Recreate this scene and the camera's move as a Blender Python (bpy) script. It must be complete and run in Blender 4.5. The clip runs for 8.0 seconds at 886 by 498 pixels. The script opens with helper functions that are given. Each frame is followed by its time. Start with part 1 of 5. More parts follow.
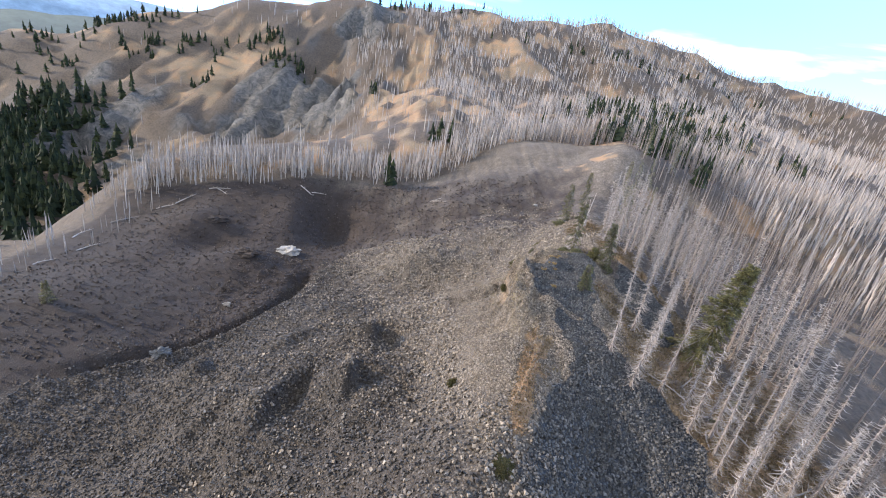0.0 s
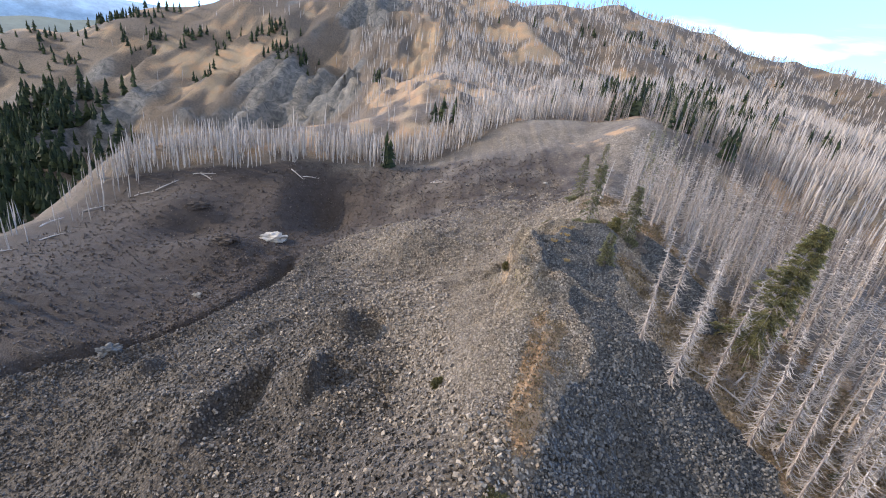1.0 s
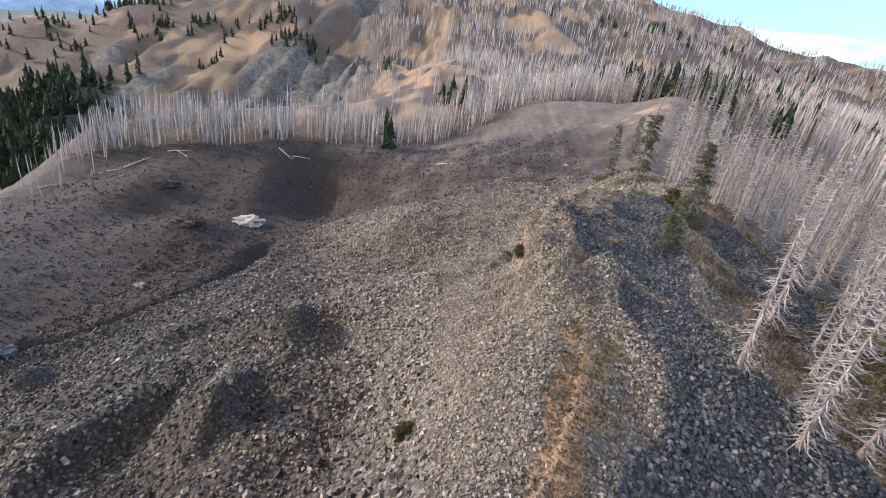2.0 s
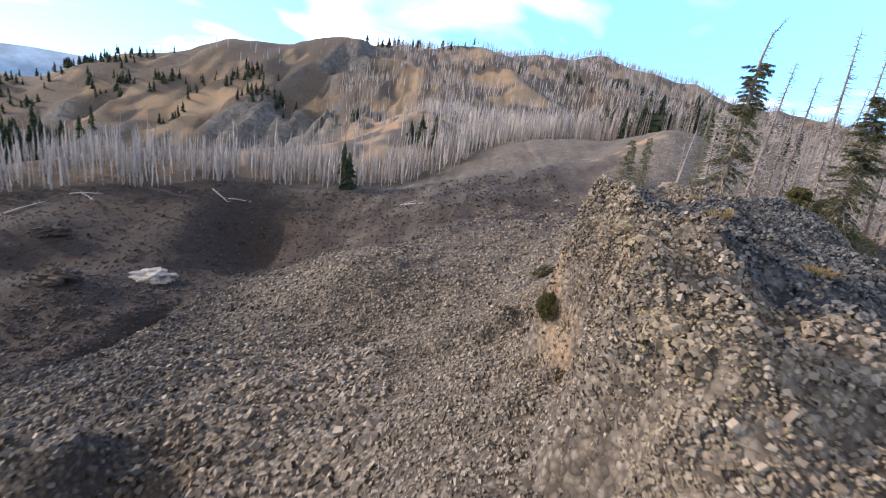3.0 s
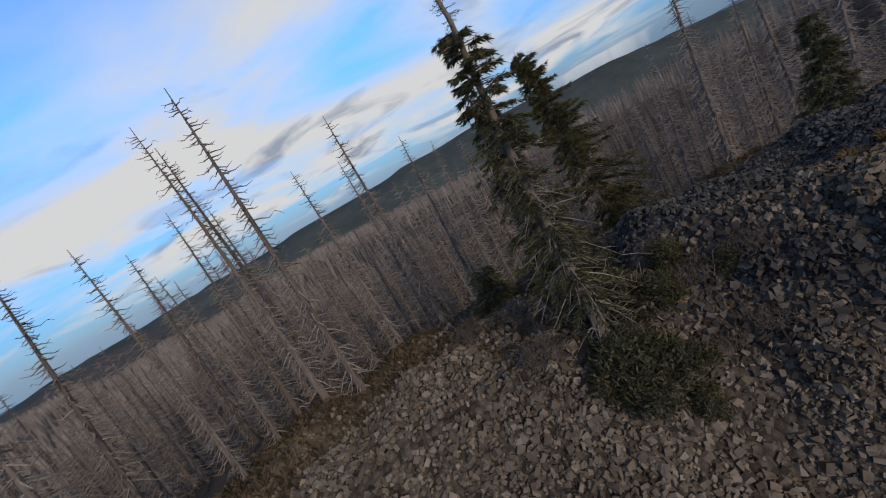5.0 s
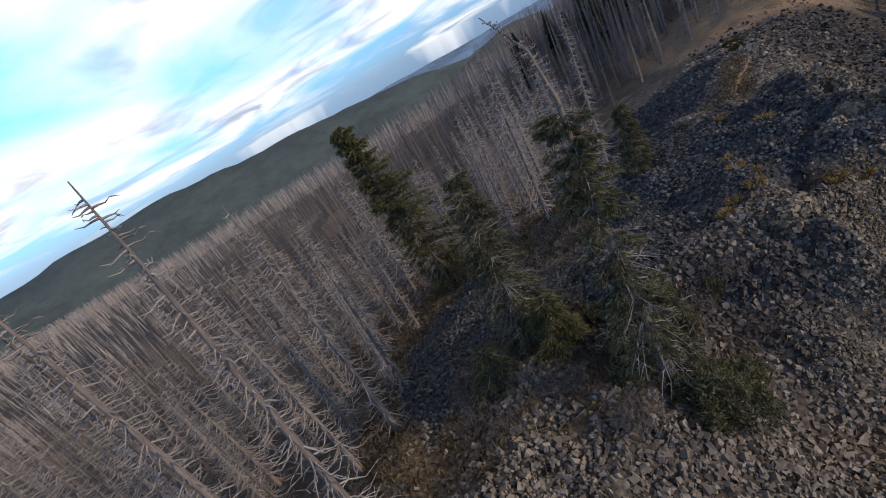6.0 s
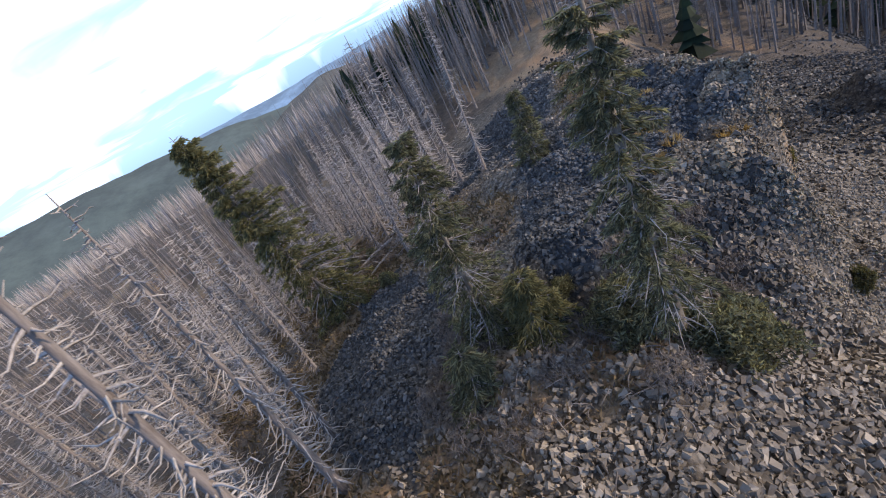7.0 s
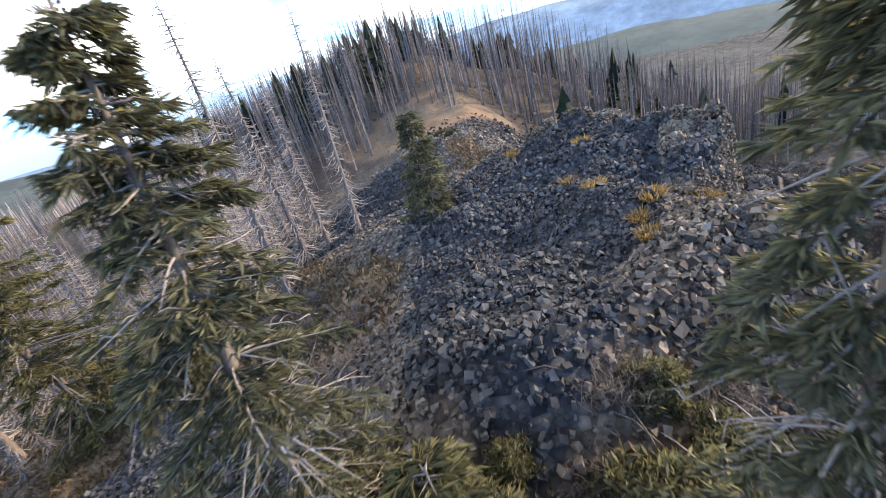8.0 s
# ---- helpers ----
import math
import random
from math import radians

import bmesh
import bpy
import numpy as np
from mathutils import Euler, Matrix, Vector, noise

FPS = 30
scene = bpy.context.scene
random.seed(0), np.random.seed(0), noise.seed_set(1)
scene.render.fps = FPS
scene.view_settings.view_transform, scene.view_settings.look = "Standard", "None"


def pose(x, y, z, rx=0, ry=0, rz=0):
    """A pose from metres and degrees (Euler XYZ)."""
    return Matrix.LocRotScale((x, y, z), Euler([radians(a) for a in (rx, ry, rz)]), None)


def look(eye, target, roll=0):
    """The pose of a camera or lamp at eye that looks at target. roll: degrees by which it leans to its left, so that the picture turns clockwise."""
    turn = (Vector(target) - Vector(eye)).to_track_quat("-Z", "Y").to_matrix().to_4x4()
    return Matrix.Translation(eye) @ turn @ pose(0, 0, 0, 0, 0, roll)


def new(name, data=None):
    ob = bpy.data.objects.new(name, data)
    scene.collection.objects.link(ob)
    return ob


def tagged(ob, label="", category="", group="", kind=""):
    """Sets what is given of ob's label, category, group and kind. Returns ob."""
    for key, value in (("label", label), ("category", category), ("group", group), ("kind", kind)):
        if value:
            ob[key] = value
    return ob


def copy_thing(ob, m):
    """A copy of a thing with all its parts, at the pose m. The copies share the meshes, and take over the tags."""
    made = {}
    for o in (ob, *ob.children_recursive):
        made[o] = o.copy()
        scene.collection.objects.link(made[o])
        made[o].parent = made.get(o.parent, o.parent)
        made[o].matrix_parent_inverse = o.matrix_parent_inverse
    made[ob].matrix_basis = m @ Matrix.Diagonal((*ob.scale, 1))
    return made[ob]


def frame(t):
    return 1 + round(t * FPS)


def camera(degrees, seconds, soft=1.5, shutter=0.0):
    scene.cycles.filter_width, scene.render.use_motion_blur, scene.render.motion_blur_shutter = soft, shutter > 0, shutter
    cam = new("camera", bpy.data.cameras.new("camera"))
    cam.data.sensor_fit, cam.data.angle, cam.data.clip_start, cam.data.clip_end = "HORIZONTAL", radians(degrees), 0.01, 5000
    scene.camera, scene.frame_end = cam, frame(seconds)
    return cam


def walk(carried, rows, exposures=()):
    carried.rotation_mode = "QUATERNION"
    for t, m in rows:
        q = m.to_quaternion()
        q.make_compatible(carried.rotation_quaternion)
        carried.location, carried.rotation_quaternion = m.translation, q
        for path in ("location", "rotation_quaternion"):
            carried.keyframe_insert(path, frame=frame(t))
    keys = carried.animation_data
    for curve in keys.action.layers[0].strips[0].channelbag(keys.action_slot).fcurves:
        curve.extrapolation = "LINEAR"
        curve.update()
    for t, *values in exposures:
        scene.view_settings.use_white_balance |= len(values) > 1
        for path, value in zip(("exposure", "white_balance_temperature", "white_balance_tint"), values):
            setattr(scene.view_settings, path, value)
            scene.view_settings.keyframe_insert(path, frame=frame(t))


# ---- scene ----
cam = camera(87.76, 8.0, soft=1.0, shutter=0.1)
# seconds, x, y, z, turn about x, y, z
PATH = [
    (0.0, -24.899, -68.011, 24.718, 67.33, -9.12, -0.69),
    (0.5, -22.802, -63.843, 21.822, 66.45, -8.73, 0.48),
    (1.0, -20.940, -58.791, 18.304, 66.60, -7.48, 0.34),
    (1.5, -19.347, -52.658, 14.606, 66.39, -6.95, 0.51),
    (1.7, -18.855, -49.884, 13.103, 66.17, -7.32, 1.18),
    (2.8, -16.452, -30.931, 4.566, 69.94, -8.09, 2.53),
    (3.0, -16.430, -27.001, 3.034, 73.62, -7.56, -1.29),
    (3.4, -15.777, -18.751, 0.929, 82.07, -4.34, -17.14),
    (3.5, -15.443, -16.462, 0.699, 84.65, -2.42, -23.00),
    (3.8, -15.412, -10.183, -0.021, 91.31, 4.95, -43.23),
    (4.0, -14.662, -6.406, 0.151, 93.30, 9.80, -56.42),
    (4.2, -13.740, -2.661, 0.941, 93.62, 16.89, -71.60),
    (5.3, -4.438, 8.126, 7.671, 71.59, 27.73, -144.16),
    (5.5, -2.953, 8.630, 8.774, 69.26, 27.65, -151.56),
    (6.0, 0.228, 9.167, 10.249, 65.10, 27.50, -170.05),
    (6.5, 2.889, 8.730, 10.304, 61.41, 27.97, -185.32),
    (7.0, 4.555, 7.149, 9.082, 59.84, 25.36, -193.51),
    (7.5, 4.805, 4.161, 7.293, 61.13, 20.36, -201.76),
    (8.0, 3.552, -0.044, 5.584, 64.68, 14.60, -206.30),
]
walk(cam, [(t, pose(*row)) for t, *row in PATH], [(0.0, 0.75, 6450, 7), (1.7, 0.65, 6600, 8), (2.8, 0.5, 6800, 10), (3.2, 0.0, 6700, 10), (3.6, -0.95, 6600, 10), (4.0, -1.55, 6700, 10), (4.2, -2.0, 6700, 10), (5.3, -1.62, 6800, 10), (6.0, -1.05, 6700, 10), (6.8, -0.15, 6550, 10), (7.5, 0.4, 6750, 10), (8.0, 0.62, 7000, 10)]
)
# ---------------------------------------------------------------- light
SUN_FROM = Vector((-1.0, 0.22, 0.0)).normalized()
SUN_UP = radians(20)
world = bpy.data.worlds.new("sky")
scene.world = world
world.use_nodes = True
wt = world.node_tree
wt.nodes.clear()


def wn(kind, **props):
    n = wt.nodes.new(kind)
    for k, v in props.items():
        if k in n.inputs:
            n.inputs[k].default_value = v
    return n


def wl(a, b):
    wt.links.new(a, b)


sky = wn("ShaderNodeTexSky")
sky.sky_type, sky.sun_disc = "NISHITA", False
sky.sun_elevation, sky.sun_rotation = SUN_UP, math.atan2(SUN_FROM.x, SUN_FROM.y)
sky.altitude, sky.air_density, sky.dust_density, sky.ozone_density = 1800, 1.0, 0.1, 3.0
where = wn("ShaderNodeTexCoord")
split = wn("ShaderNodeSeparateXYZ")
wl(where.outputs["Generated"], split.inputs[0])


def wmath(op, a, b=0.0):
    n = wt.nodes.new("ShaderNodeMath")
    n.operation = op
    for i, v in enumerate((a, b)):
        if isinstance(v, (int, float)):
            n.inputs[i].default_value = v
        else:
            wl(v, n.inputs[i])
    return n.outputs[0]


lift = wmath("ADD", wmath("MAXIMUM", split.outputs[2], 0.0), 0.10)
flat = wn("ShaderNodeCombineXYZ")
wl(wmath("DIVIDE", split.outputs[0], lift), flat.inputs[0])
wl(wmath("DIVIDE", split.outputs[1], lift), flat.inputs[1])
clouds = wn("ShaderNodeTexNoise", Scale=0.45, Detail=7.0, Roughness=0.5, Distortion=0.6)
wl(flat.outputs[0], clouds.inputs["Vector"])
# more cloud to the south; unseen cloud overhead is added to whiten the skylight
bias = wmath("ADD", wmath("MULTIPLY", split.outputs[1], -0.09), wmath("MULTIPLY", wmath("MAXIMUM", wmath("SUBTRACT", split.outputs[2], 0.5), 0.0), 0.8))
cover = wn("ShaderNodeValToRGB")
cover.color_ramp.elements[0].position, cover.color_ramp.elements[1].position = 0.4, 0.6
low = wmath("MULTIPLY", wmath("SUBTRACT", 0.09, wmath("MINIMUM", split.outputs[2], 0.09)), -1.9)
wl(wmath("ADD", wmath("ADD", clouds.outputs[0], bias), low), cover.inputs[0])
shade = wn("ShaderNodeTexNoise", Scale=0.9, Detail=6.0, Roughness=0.5, Distortion=0.8)
wl(flat.outputs[0], shade.inputs["Vector"])
tone = wn("ShaderNodeValToRGB")
tone.color_ramp.elements[0].position, tone.color_ramp.elements[1].position = 0.36, 0.5
tone.color_ramp.elements[0].color, tone.color_ramp.elements[1].color = (4.4, 5.2, 6.8, 1), (9.6, 9.9, 10.4, 1)
wl(shade.outputs[0], tone.inputs[0])
mixsky = wn("ShaderNodeMix")
mixsky.data_type = "RGBA"
wl(cover.outputs[0], mixsky.inputs[0])
vivid = wn("ShaderNodeMix")
vivid.data_type, vivid.blend_type = "RGBA", "MULTIPLY"
vivid.inputs[0].default_value = 1.0
climb = wn("ShaderNodeValToRGB")
climb.color_ramp.elements[0].position, climb.color_ramp.elements[1].position = 0.0, 0.34
climb.color_ramp.elements[0].color, climb.color_ramp.elements[1].color = (0.33, 0.46, 0.74, 1), (1.7, 3.1, 4.1, 1)
wl(wmath("MULTIPLY", split.outputs[2], wmath("SUBTRACT", 1.0, wmath("MULTIPLY", wmath("MAXIMUM", split.outputs[1], 0.0), 0.5))), climb.inputs[0])
wl(climb.outputs[0], vivid.inputs[7])
wl(sky.outputs[0], vivid.inputs[6])
deep = wn("ShaderNodeMix")
deep.data_type, deep.blend_type = "RGBA", "ADD"
deep.inputs[0].default_value, deep.inputs[7].default_value = 1.0, (0.4, 0.9, 2.2, 1)
wl(vivid.outputs[2], deep.inputs[6])
wl(deep.outputs[2], mixsky.inputs[6])
wl(tone.outputs[0], mixsky.inputs[7])
# the unseen sky overhead is dimmed to hold down the fill light
zenith = wn("ShaderNodeValToRGB")
zenith.color_ramp.elements[0].position, zenith.color_ramp.elements[1].position = 0.5, 0.85
zenith.color_ramp.elements[0].color, zenith.color_ramp.elements[1].color = (1, 1, 1, 1), (0.13, 0.125, 0.12, 1)
wl(split.outputs[2], zenith.inputs[0])
dome = wn("ShaderNodeMix")
dome.data_type, dome.blend_type = "RGBA", "MULTIPLY"
dome.inputs[0].default_value = 1.0
wl(mixsky.outputs[2], dome.inputs[6])
wl(zenith.outputs[0], dome.inputs[7])
back = wn("ShaderNodeBackground", Strength=0.235)
wl(dome.outputs[2], back.inputs[0])
wo = wn("ShaderNodeOutputWorld")
wl(back.outputs[0], wo.inputs[0])

sun = new("sun", bpy.data.lights.new("sun", "SUN"))
sun.data.energy, sun.data.angle, sun.data.color = 5.0, radians(2.0), (1.0, 0.83, 0.64)
sun.matrix_basis = look(SUN_FROM * math.cos(SUN_UP) + Vector((0, 0, math.sin(SUN_UP))), (0, 0, 0))

# ---------------------------------------------------------------- materials


class Nodes:
    """Short hand for one material's node tree."""

    def __init__(self, name):
        self.mat = bpy.data.materials.new(name)
        self.mat.use_nodes = True
        self.t = self.mat.node_tree
        self.bsdf = self.t.nodes["Principled BSDF"]
        self.pos = self.add("ShaderNodeNewGeometry").outputs["Position"]

    def add(self, kind):
        return self.t.nodes.new(kind)

    def link(self, a, b):
        if isinstance(a, (int, float)):
            b.default_value = a
        elif isinstance(a, tuple):
            b.default_value = (*a, 1.0)[:4]
        else:
            self.t.links.new(a, b)

    def noise(self, scale, detail=4.0, rough=0.6, vec=None, warp=0.0):
        n = self.add("ShaderNodeTexNoise")
        n.inputs["Scale"].default_value, n.inputs["Detail"].default_value = scale, detail
        n.inputs["Roughness"].default_value, n.inputs["Distortion"].default_value = rough, warp
        self.link(vec or self.pos, n.inputs["Vector"])
        return n.outputs[0]

    def cells(self, scale, feature="F1", vec=None):
        n = self.add("ShaderNodeTexVoronoi")
        n.feature = feature
        n.inputs["Scale"].default_value = scale
        self.link(vec or self.pos, n.inputs["Vector"])
        return n

    def ramp(self, v, *stops):
        n = self.add("ShaderNodeValToRGB")
        e = n.color_ramp.elements
        while len(e) < len(stops):
            e.new(0.5)
        for el, (p, c) in zip(e, stops):
            el.position, el.color = p, ((c, c, c, 1) if isinstance(c, (int, float)) else (*c, 1))
        self.link(v, n.inputs[0])
        return n.outputs[0]

    def math(self, op, a, b=0.0):
        n = self.add("ShaderNodeMath")
        n.operation = op
        self.link(a, n.inputs[0])
        self.link(b, n.inputs[1])
        return n.outputs[0]

    def mix(self, f, a, b, blend="MIX"):
        n = self.add("ShaderNodeMix")
        n.data_type, n.blend_type = "RGBA", blend
        self.link(f, n.inputs[0])
        self.link(a, n.inputs[6])
        self.link(b, n.inputs[7])
        return n.outputs[2]

    def attr(self, name):
        n = self.add("ShaderNodeAttribute")
        n.attribute_name = name
        return n.outputs["Fac"]

    def finish(self, colour, rough=0.9, bump=None, strength=0.5, dist=0.05):
        self.link(colour, self.bsdf.inputs["Base Color"])
        self.link(rough, self.bsdf.inputs["Roughness"])
        self.bsdf.inputs["Specular IOR Level"].default_value = 0.25
        if bump is not None:
            n = self.add("ShaderNodeBump")
            n.inputs["Strength"].default_value, n.inputs["Distance"].default_value = strength, dist
            self.link(bump, n.inputs["Height"])
            self.t.links.new(n.outputs[0], self.bsdf.inputs["Normal"])
        return self.mat


def ground_material():
    n = Nodes("ground")
    big, mid, fine = n.noise(0.05, 5), n.noise(0.45, 6), n.noise(5.0, 6, 0.7)
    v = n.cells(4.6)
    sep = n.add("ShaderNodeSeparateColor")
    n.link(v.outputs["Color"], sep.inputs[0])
    # stone tones lowered to stand in for shade between the loose stones
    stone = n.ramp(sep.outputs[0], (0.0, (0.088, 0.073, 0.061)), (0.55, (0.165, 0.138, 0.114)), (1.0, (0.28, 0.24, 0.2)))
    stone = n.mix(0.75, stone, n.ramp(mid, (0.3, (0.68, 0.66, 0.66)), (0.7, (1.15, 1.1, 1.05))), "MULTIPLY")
    # shade in the gaps, painted as darkening towards the cell edges
    gap_shade = n.ramp(v.outputs["Distance"], (0.25, 1.0), (0.6, 0.45))
    stone = n.mix(0.8, stone, gap_shade, "MULTIPLY")
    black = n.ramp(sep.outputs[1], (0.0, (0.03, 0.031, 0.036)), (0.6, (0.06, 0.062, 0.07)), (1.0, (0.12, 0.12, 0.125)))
    black = n.mix(0.7, black, gap_shade, "MULTIPLY")
    straw = n.ramp(n.noise(1.3, 8, 0.75, warp=0.6), (0.3, (0.12, 0.088, 0.06)), (0.5, (0.2, 0.145, 0.096)), (0.72, (0.31, 0.232, 0.155)))
    straw = n.mix(0.8, straw, n.ramp(fine, (0.3, 0.55), (0.65, 1.25)), "MULTIPLY")
    rust = n.ramp(n.noise(0.09, 5, 0.6), (0.45, 0.0), (0.62, 1.0))
    straw = n.mix(n.math("MULTIPLY", rust, 0.75), straw, n.ramp(fine, (0.3, (0.16, 0.09, 0.05)), (0.7, (0.36, 0.215, 0.12))))
    red = n.ramp(n.noise(0.9, 6, 0.7), (0.3, (0.02, 0.015, 0.013)), (0.7, (0.047, 0.035, 0.031)))
    crag = n.ramp(n.noise(0.16, 8, 0.72, warp=1.2), (0.38, (0.04, 0.04, 0.042)), (0.52, (0.085, 0.08, 0.078)), (0.7, (0.16, 0.143, 0.13)))
    ash = n.ramp(n.noise(0.7, 7, 0.7), (0.3, (0.042, 0.033, 0.027)), (0.68, (0.11, 0.084, 0.066)))
    edge = n.math("MULTIPLY", n.math("SUBTRACT", fine, 0.5), 0.7)

    def zone(name, lo=0.42, hi=0.58):
        return n.ramp(n.math("ADD", n.attr(name), edge), (lo, 0.0), (hi, 1.0))

    # dull: darker western scree, with shade around the mounds painted in
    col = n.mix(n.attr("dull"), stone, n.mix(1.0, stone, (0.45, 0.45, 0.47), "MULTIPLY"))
    col = n.mix(zone("red", 0.1, 0.9), col, red)
    col = n.mix(zone("ash"), col, ash)
    col = n.mix(zone("crag"), col, crag)
    col = n.mix(zone("grass"), col, straw)
    col = n.mix(zone("dark"), col, black)
    col = n.mix(n.attr("distant"), col, n.ramp(n.noise(0.035, 10, 0.8, warp=0.5), (0.42, (0.022, 0.024, 0.02)), (0.5, (0.07, 0.062, 0.052)), (0.58, (0.11, 0.098, 0.084))))
    col = n.mix(0.5, col, n.ramp(big, (0.3, 0.72), (0.7, 1.2)), "MULTIPLY")
    relief = n.math("ADD", n.math("MULTIPLY", v.outputs["Distance"], -0.7), n.math("MULTIPLY", fine, 0.6))
    return n.finish(col, 0.95, relief, 0.9, 0.16)


def rock_material(name, lo, mid, hi, lichen=None):
    n = Nodes(name)
    geo = n.add("ShaderNodeNewGeometry")
    info = n.add("ShaderNodeObjectInfo")
    rnd = n.math("FRACT", n.math("ADD", geo.outputs["Random Per Island"], info.outputs["Random"]))
    col = n.ramp(rnd, (0.0, lo), (0.55, mid), (1.0, hi))
    stain = n.noise(2.3, 6, 0.7)
    col = n.mix(0.8, col, n.ramp(stain, (0.3, 0.6), (0.68, 1.2)), "MULTIPLY")
    col = n.mix(0.45, col, n.ramp(n.noise(0.3, 4), (0.35, (0.8, 0.74, 0.7)), (0.65, (1.12, 1.08, 1.05))), "MULTIPLY")
    if lichen:
        spots = n.ramp(n.noise(4.5, 5, 0.75), (0.56, 0.0), (0.66, 1.0))
        where = n.ramp(n.noise(0.22, 3), (0.42, 0.0), (0.6, 1.0))
        col = n.mix(n.math("MULTIPLY", n.math("MULTIPLY", spots, where), 0.75), col, lichen)
    return n.finish(col, 0.92, n.noise(16, 6, 0.75), 0.6, 0.03)


def wood_material(name, lo, hi, dark=0.5):
    n = Nodes(name)
    info = n.add("ShaderNodeObjectInfo")
    geo = n.add("ShaderNodeNewGeometry")
    m = n.add("ShaderNodeMapping")
    m.inputs["Scale"].default_value = (9, 9, 1.1)
    n.link(n.pos, m.inputs[0])
    grain = n.noise(1.6, 6, 0.7, m.outputs[0])
    col = n.ramp(grain, (0.3, lo), (0.7, hi))
    tone = n.math("FRACT", n.math("ADD", info.outputs["Random"], geo.outputs["Random Per Island"]))
    col = n.mix(0.7, col, n.ramp(tone, (0.0, dark), (0.5, 0.95), (1.0, 1.2)), "MULTIPLY")
    return n.finish(col, 0.9, grain, 0.5, 0.02)


def leaf_material(name, lo, mid, hi):
    n = Nodes(name)
    geo = n.add("ShaderNodeNewGeometry")
    col = n.ramp(geo.outputs["Random Per Island"], (0.0, lo), (0.55, mid), (1.0, hi))
    col = n.mix(0.7, col, n.ramp(n.noise(1.1, 4), (0.32, (0.55, 0.6, 0.62)), (0.66, (1.25, 1.2, 1.0))), "MULTIPLY")
    mat = n.finish(col, 0.75)
    through_light = n.add("ShaderNodeBsdfTranslucent")
    n.link(n.mix(1.0, col, (1.25, 1.2, 0.8), "MULTIPLY"), through_light.inputs["Color"])
    both = n.add("ShaderNodeMixShader")
    both.inputs[0].default_value = 0.48
    n.link(n.bsdf.outputs[0], both.inputs[1])
    n.link(through_light.outputs[0], both.inputs[2])
    n.link(both.outputs[0], n.t.nodes["Material Output"].inputs["Surface"])
    return mat


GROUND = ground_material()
SCREE = rock_material("scree_stone", (0.115, 0.094, 0.077), (0.2, 0.165, 0.134), (0.31, 0.262, 0.215))
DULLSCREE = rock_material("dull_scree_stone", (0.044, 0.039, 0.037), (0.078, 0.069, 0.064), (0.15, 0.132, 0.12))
CINDER = rock_material("cinder_stone", (0.036, 0.028, 0.025), (0.064, 0.05, 0.044), (0.112, 0.09, 0.08))
BASALT = rock_material("dark_stone", (0.042, 0.041, 0.042), (0.08, 0.078, 0.079), (0.15, 0.146, 0.145))
CRAG = rock_material("crag_stone", (0.1, 0.078, 0.057), (0.185, 0.147, 0.11), (0.285, 0.233, 0.176), (0.34, 0.30, 0.12))
PALE = rock_material("pale_stone", (0.2, 0.18, 0.16), (0.29, 0.265, 0.24), (0.38, 0.35, 0.32))
GREYWOOD = wood_material("weathered_wood", (0.18, 0.15, 0.132), (0.43, 0.375, 0.338), 0.42)
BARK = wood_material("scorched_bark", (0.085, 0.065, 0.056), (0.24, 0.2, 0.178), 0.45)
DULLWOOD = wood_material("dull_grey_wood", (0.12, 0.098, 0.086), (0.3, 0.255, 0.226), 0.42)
LIVEBARK = wood_material("fir_bark", (0.09, 0.07, 0.055), (0.22, 0.18, 0.14), 0.8)
NEEDLES = leaf_material("fir_needles", (0.05, 0.05, 0.036), (0.118, 0.113, 0.076), (0.25, 0.24, 0.16))
YELLOWNEEDLES = leaf_material("yellow_fir_needles", (0.065, 0.064, 0.036), (0.14, 0.128, 0.066), (0.25, 0.222, 0.12))
FARFIR = leaf_material("far_fir_needles", (0.012, 0.020, 0.012), (0.026, 0.038, 0.018), (0.05, 0.06, 0.025))
JUNIPER = leaf_material("shrub_leaves", (0.035, 0.035, 0.018), (0.075, 0.068, 0.032), (0.13, 0.11, 0.05))
STRAW = leaf_material("dry_grass", (0.15, 0.1, 0.052), (0.26, 0.18, 0.095), (0.38, 0.28, 0.16))
PALESTRAW = leaf_material("pale_grass", (0.09, 0.068, 0.048), (0.155, 0.116, 0.08), (0.235, 0.18, 0.125))
# ---------------------------------------------------------------- building blocks


def mesh_of(name, verts, faces, material, smooth=False, second=None, which=None):
    me = bpy.data.meshes.new(name)
    me.from_pydata(np.asarray(verts).tolist(), [], faces.tolist() if isinstance(faces, np.ndarray) else faces)
    me.materials.append(material)
    if second:
        me.materials.append(second)
        me.polygons.foreach_set("material_index", which.astype(np.int32))
    if smooth:
        me.polygons.foreach_set("use_smooth", np.ones(len(me.polygons), bool))
    me.update()
    return me


def part(name, me, parent=None, label=""):
    ob = new(name, me)
    if parent:
        ob.parent = parent
    return tagged(ob, label)


def thing(name, label, category, group="", kind=""):
    return tagged(new(name), label, category, group, kind)


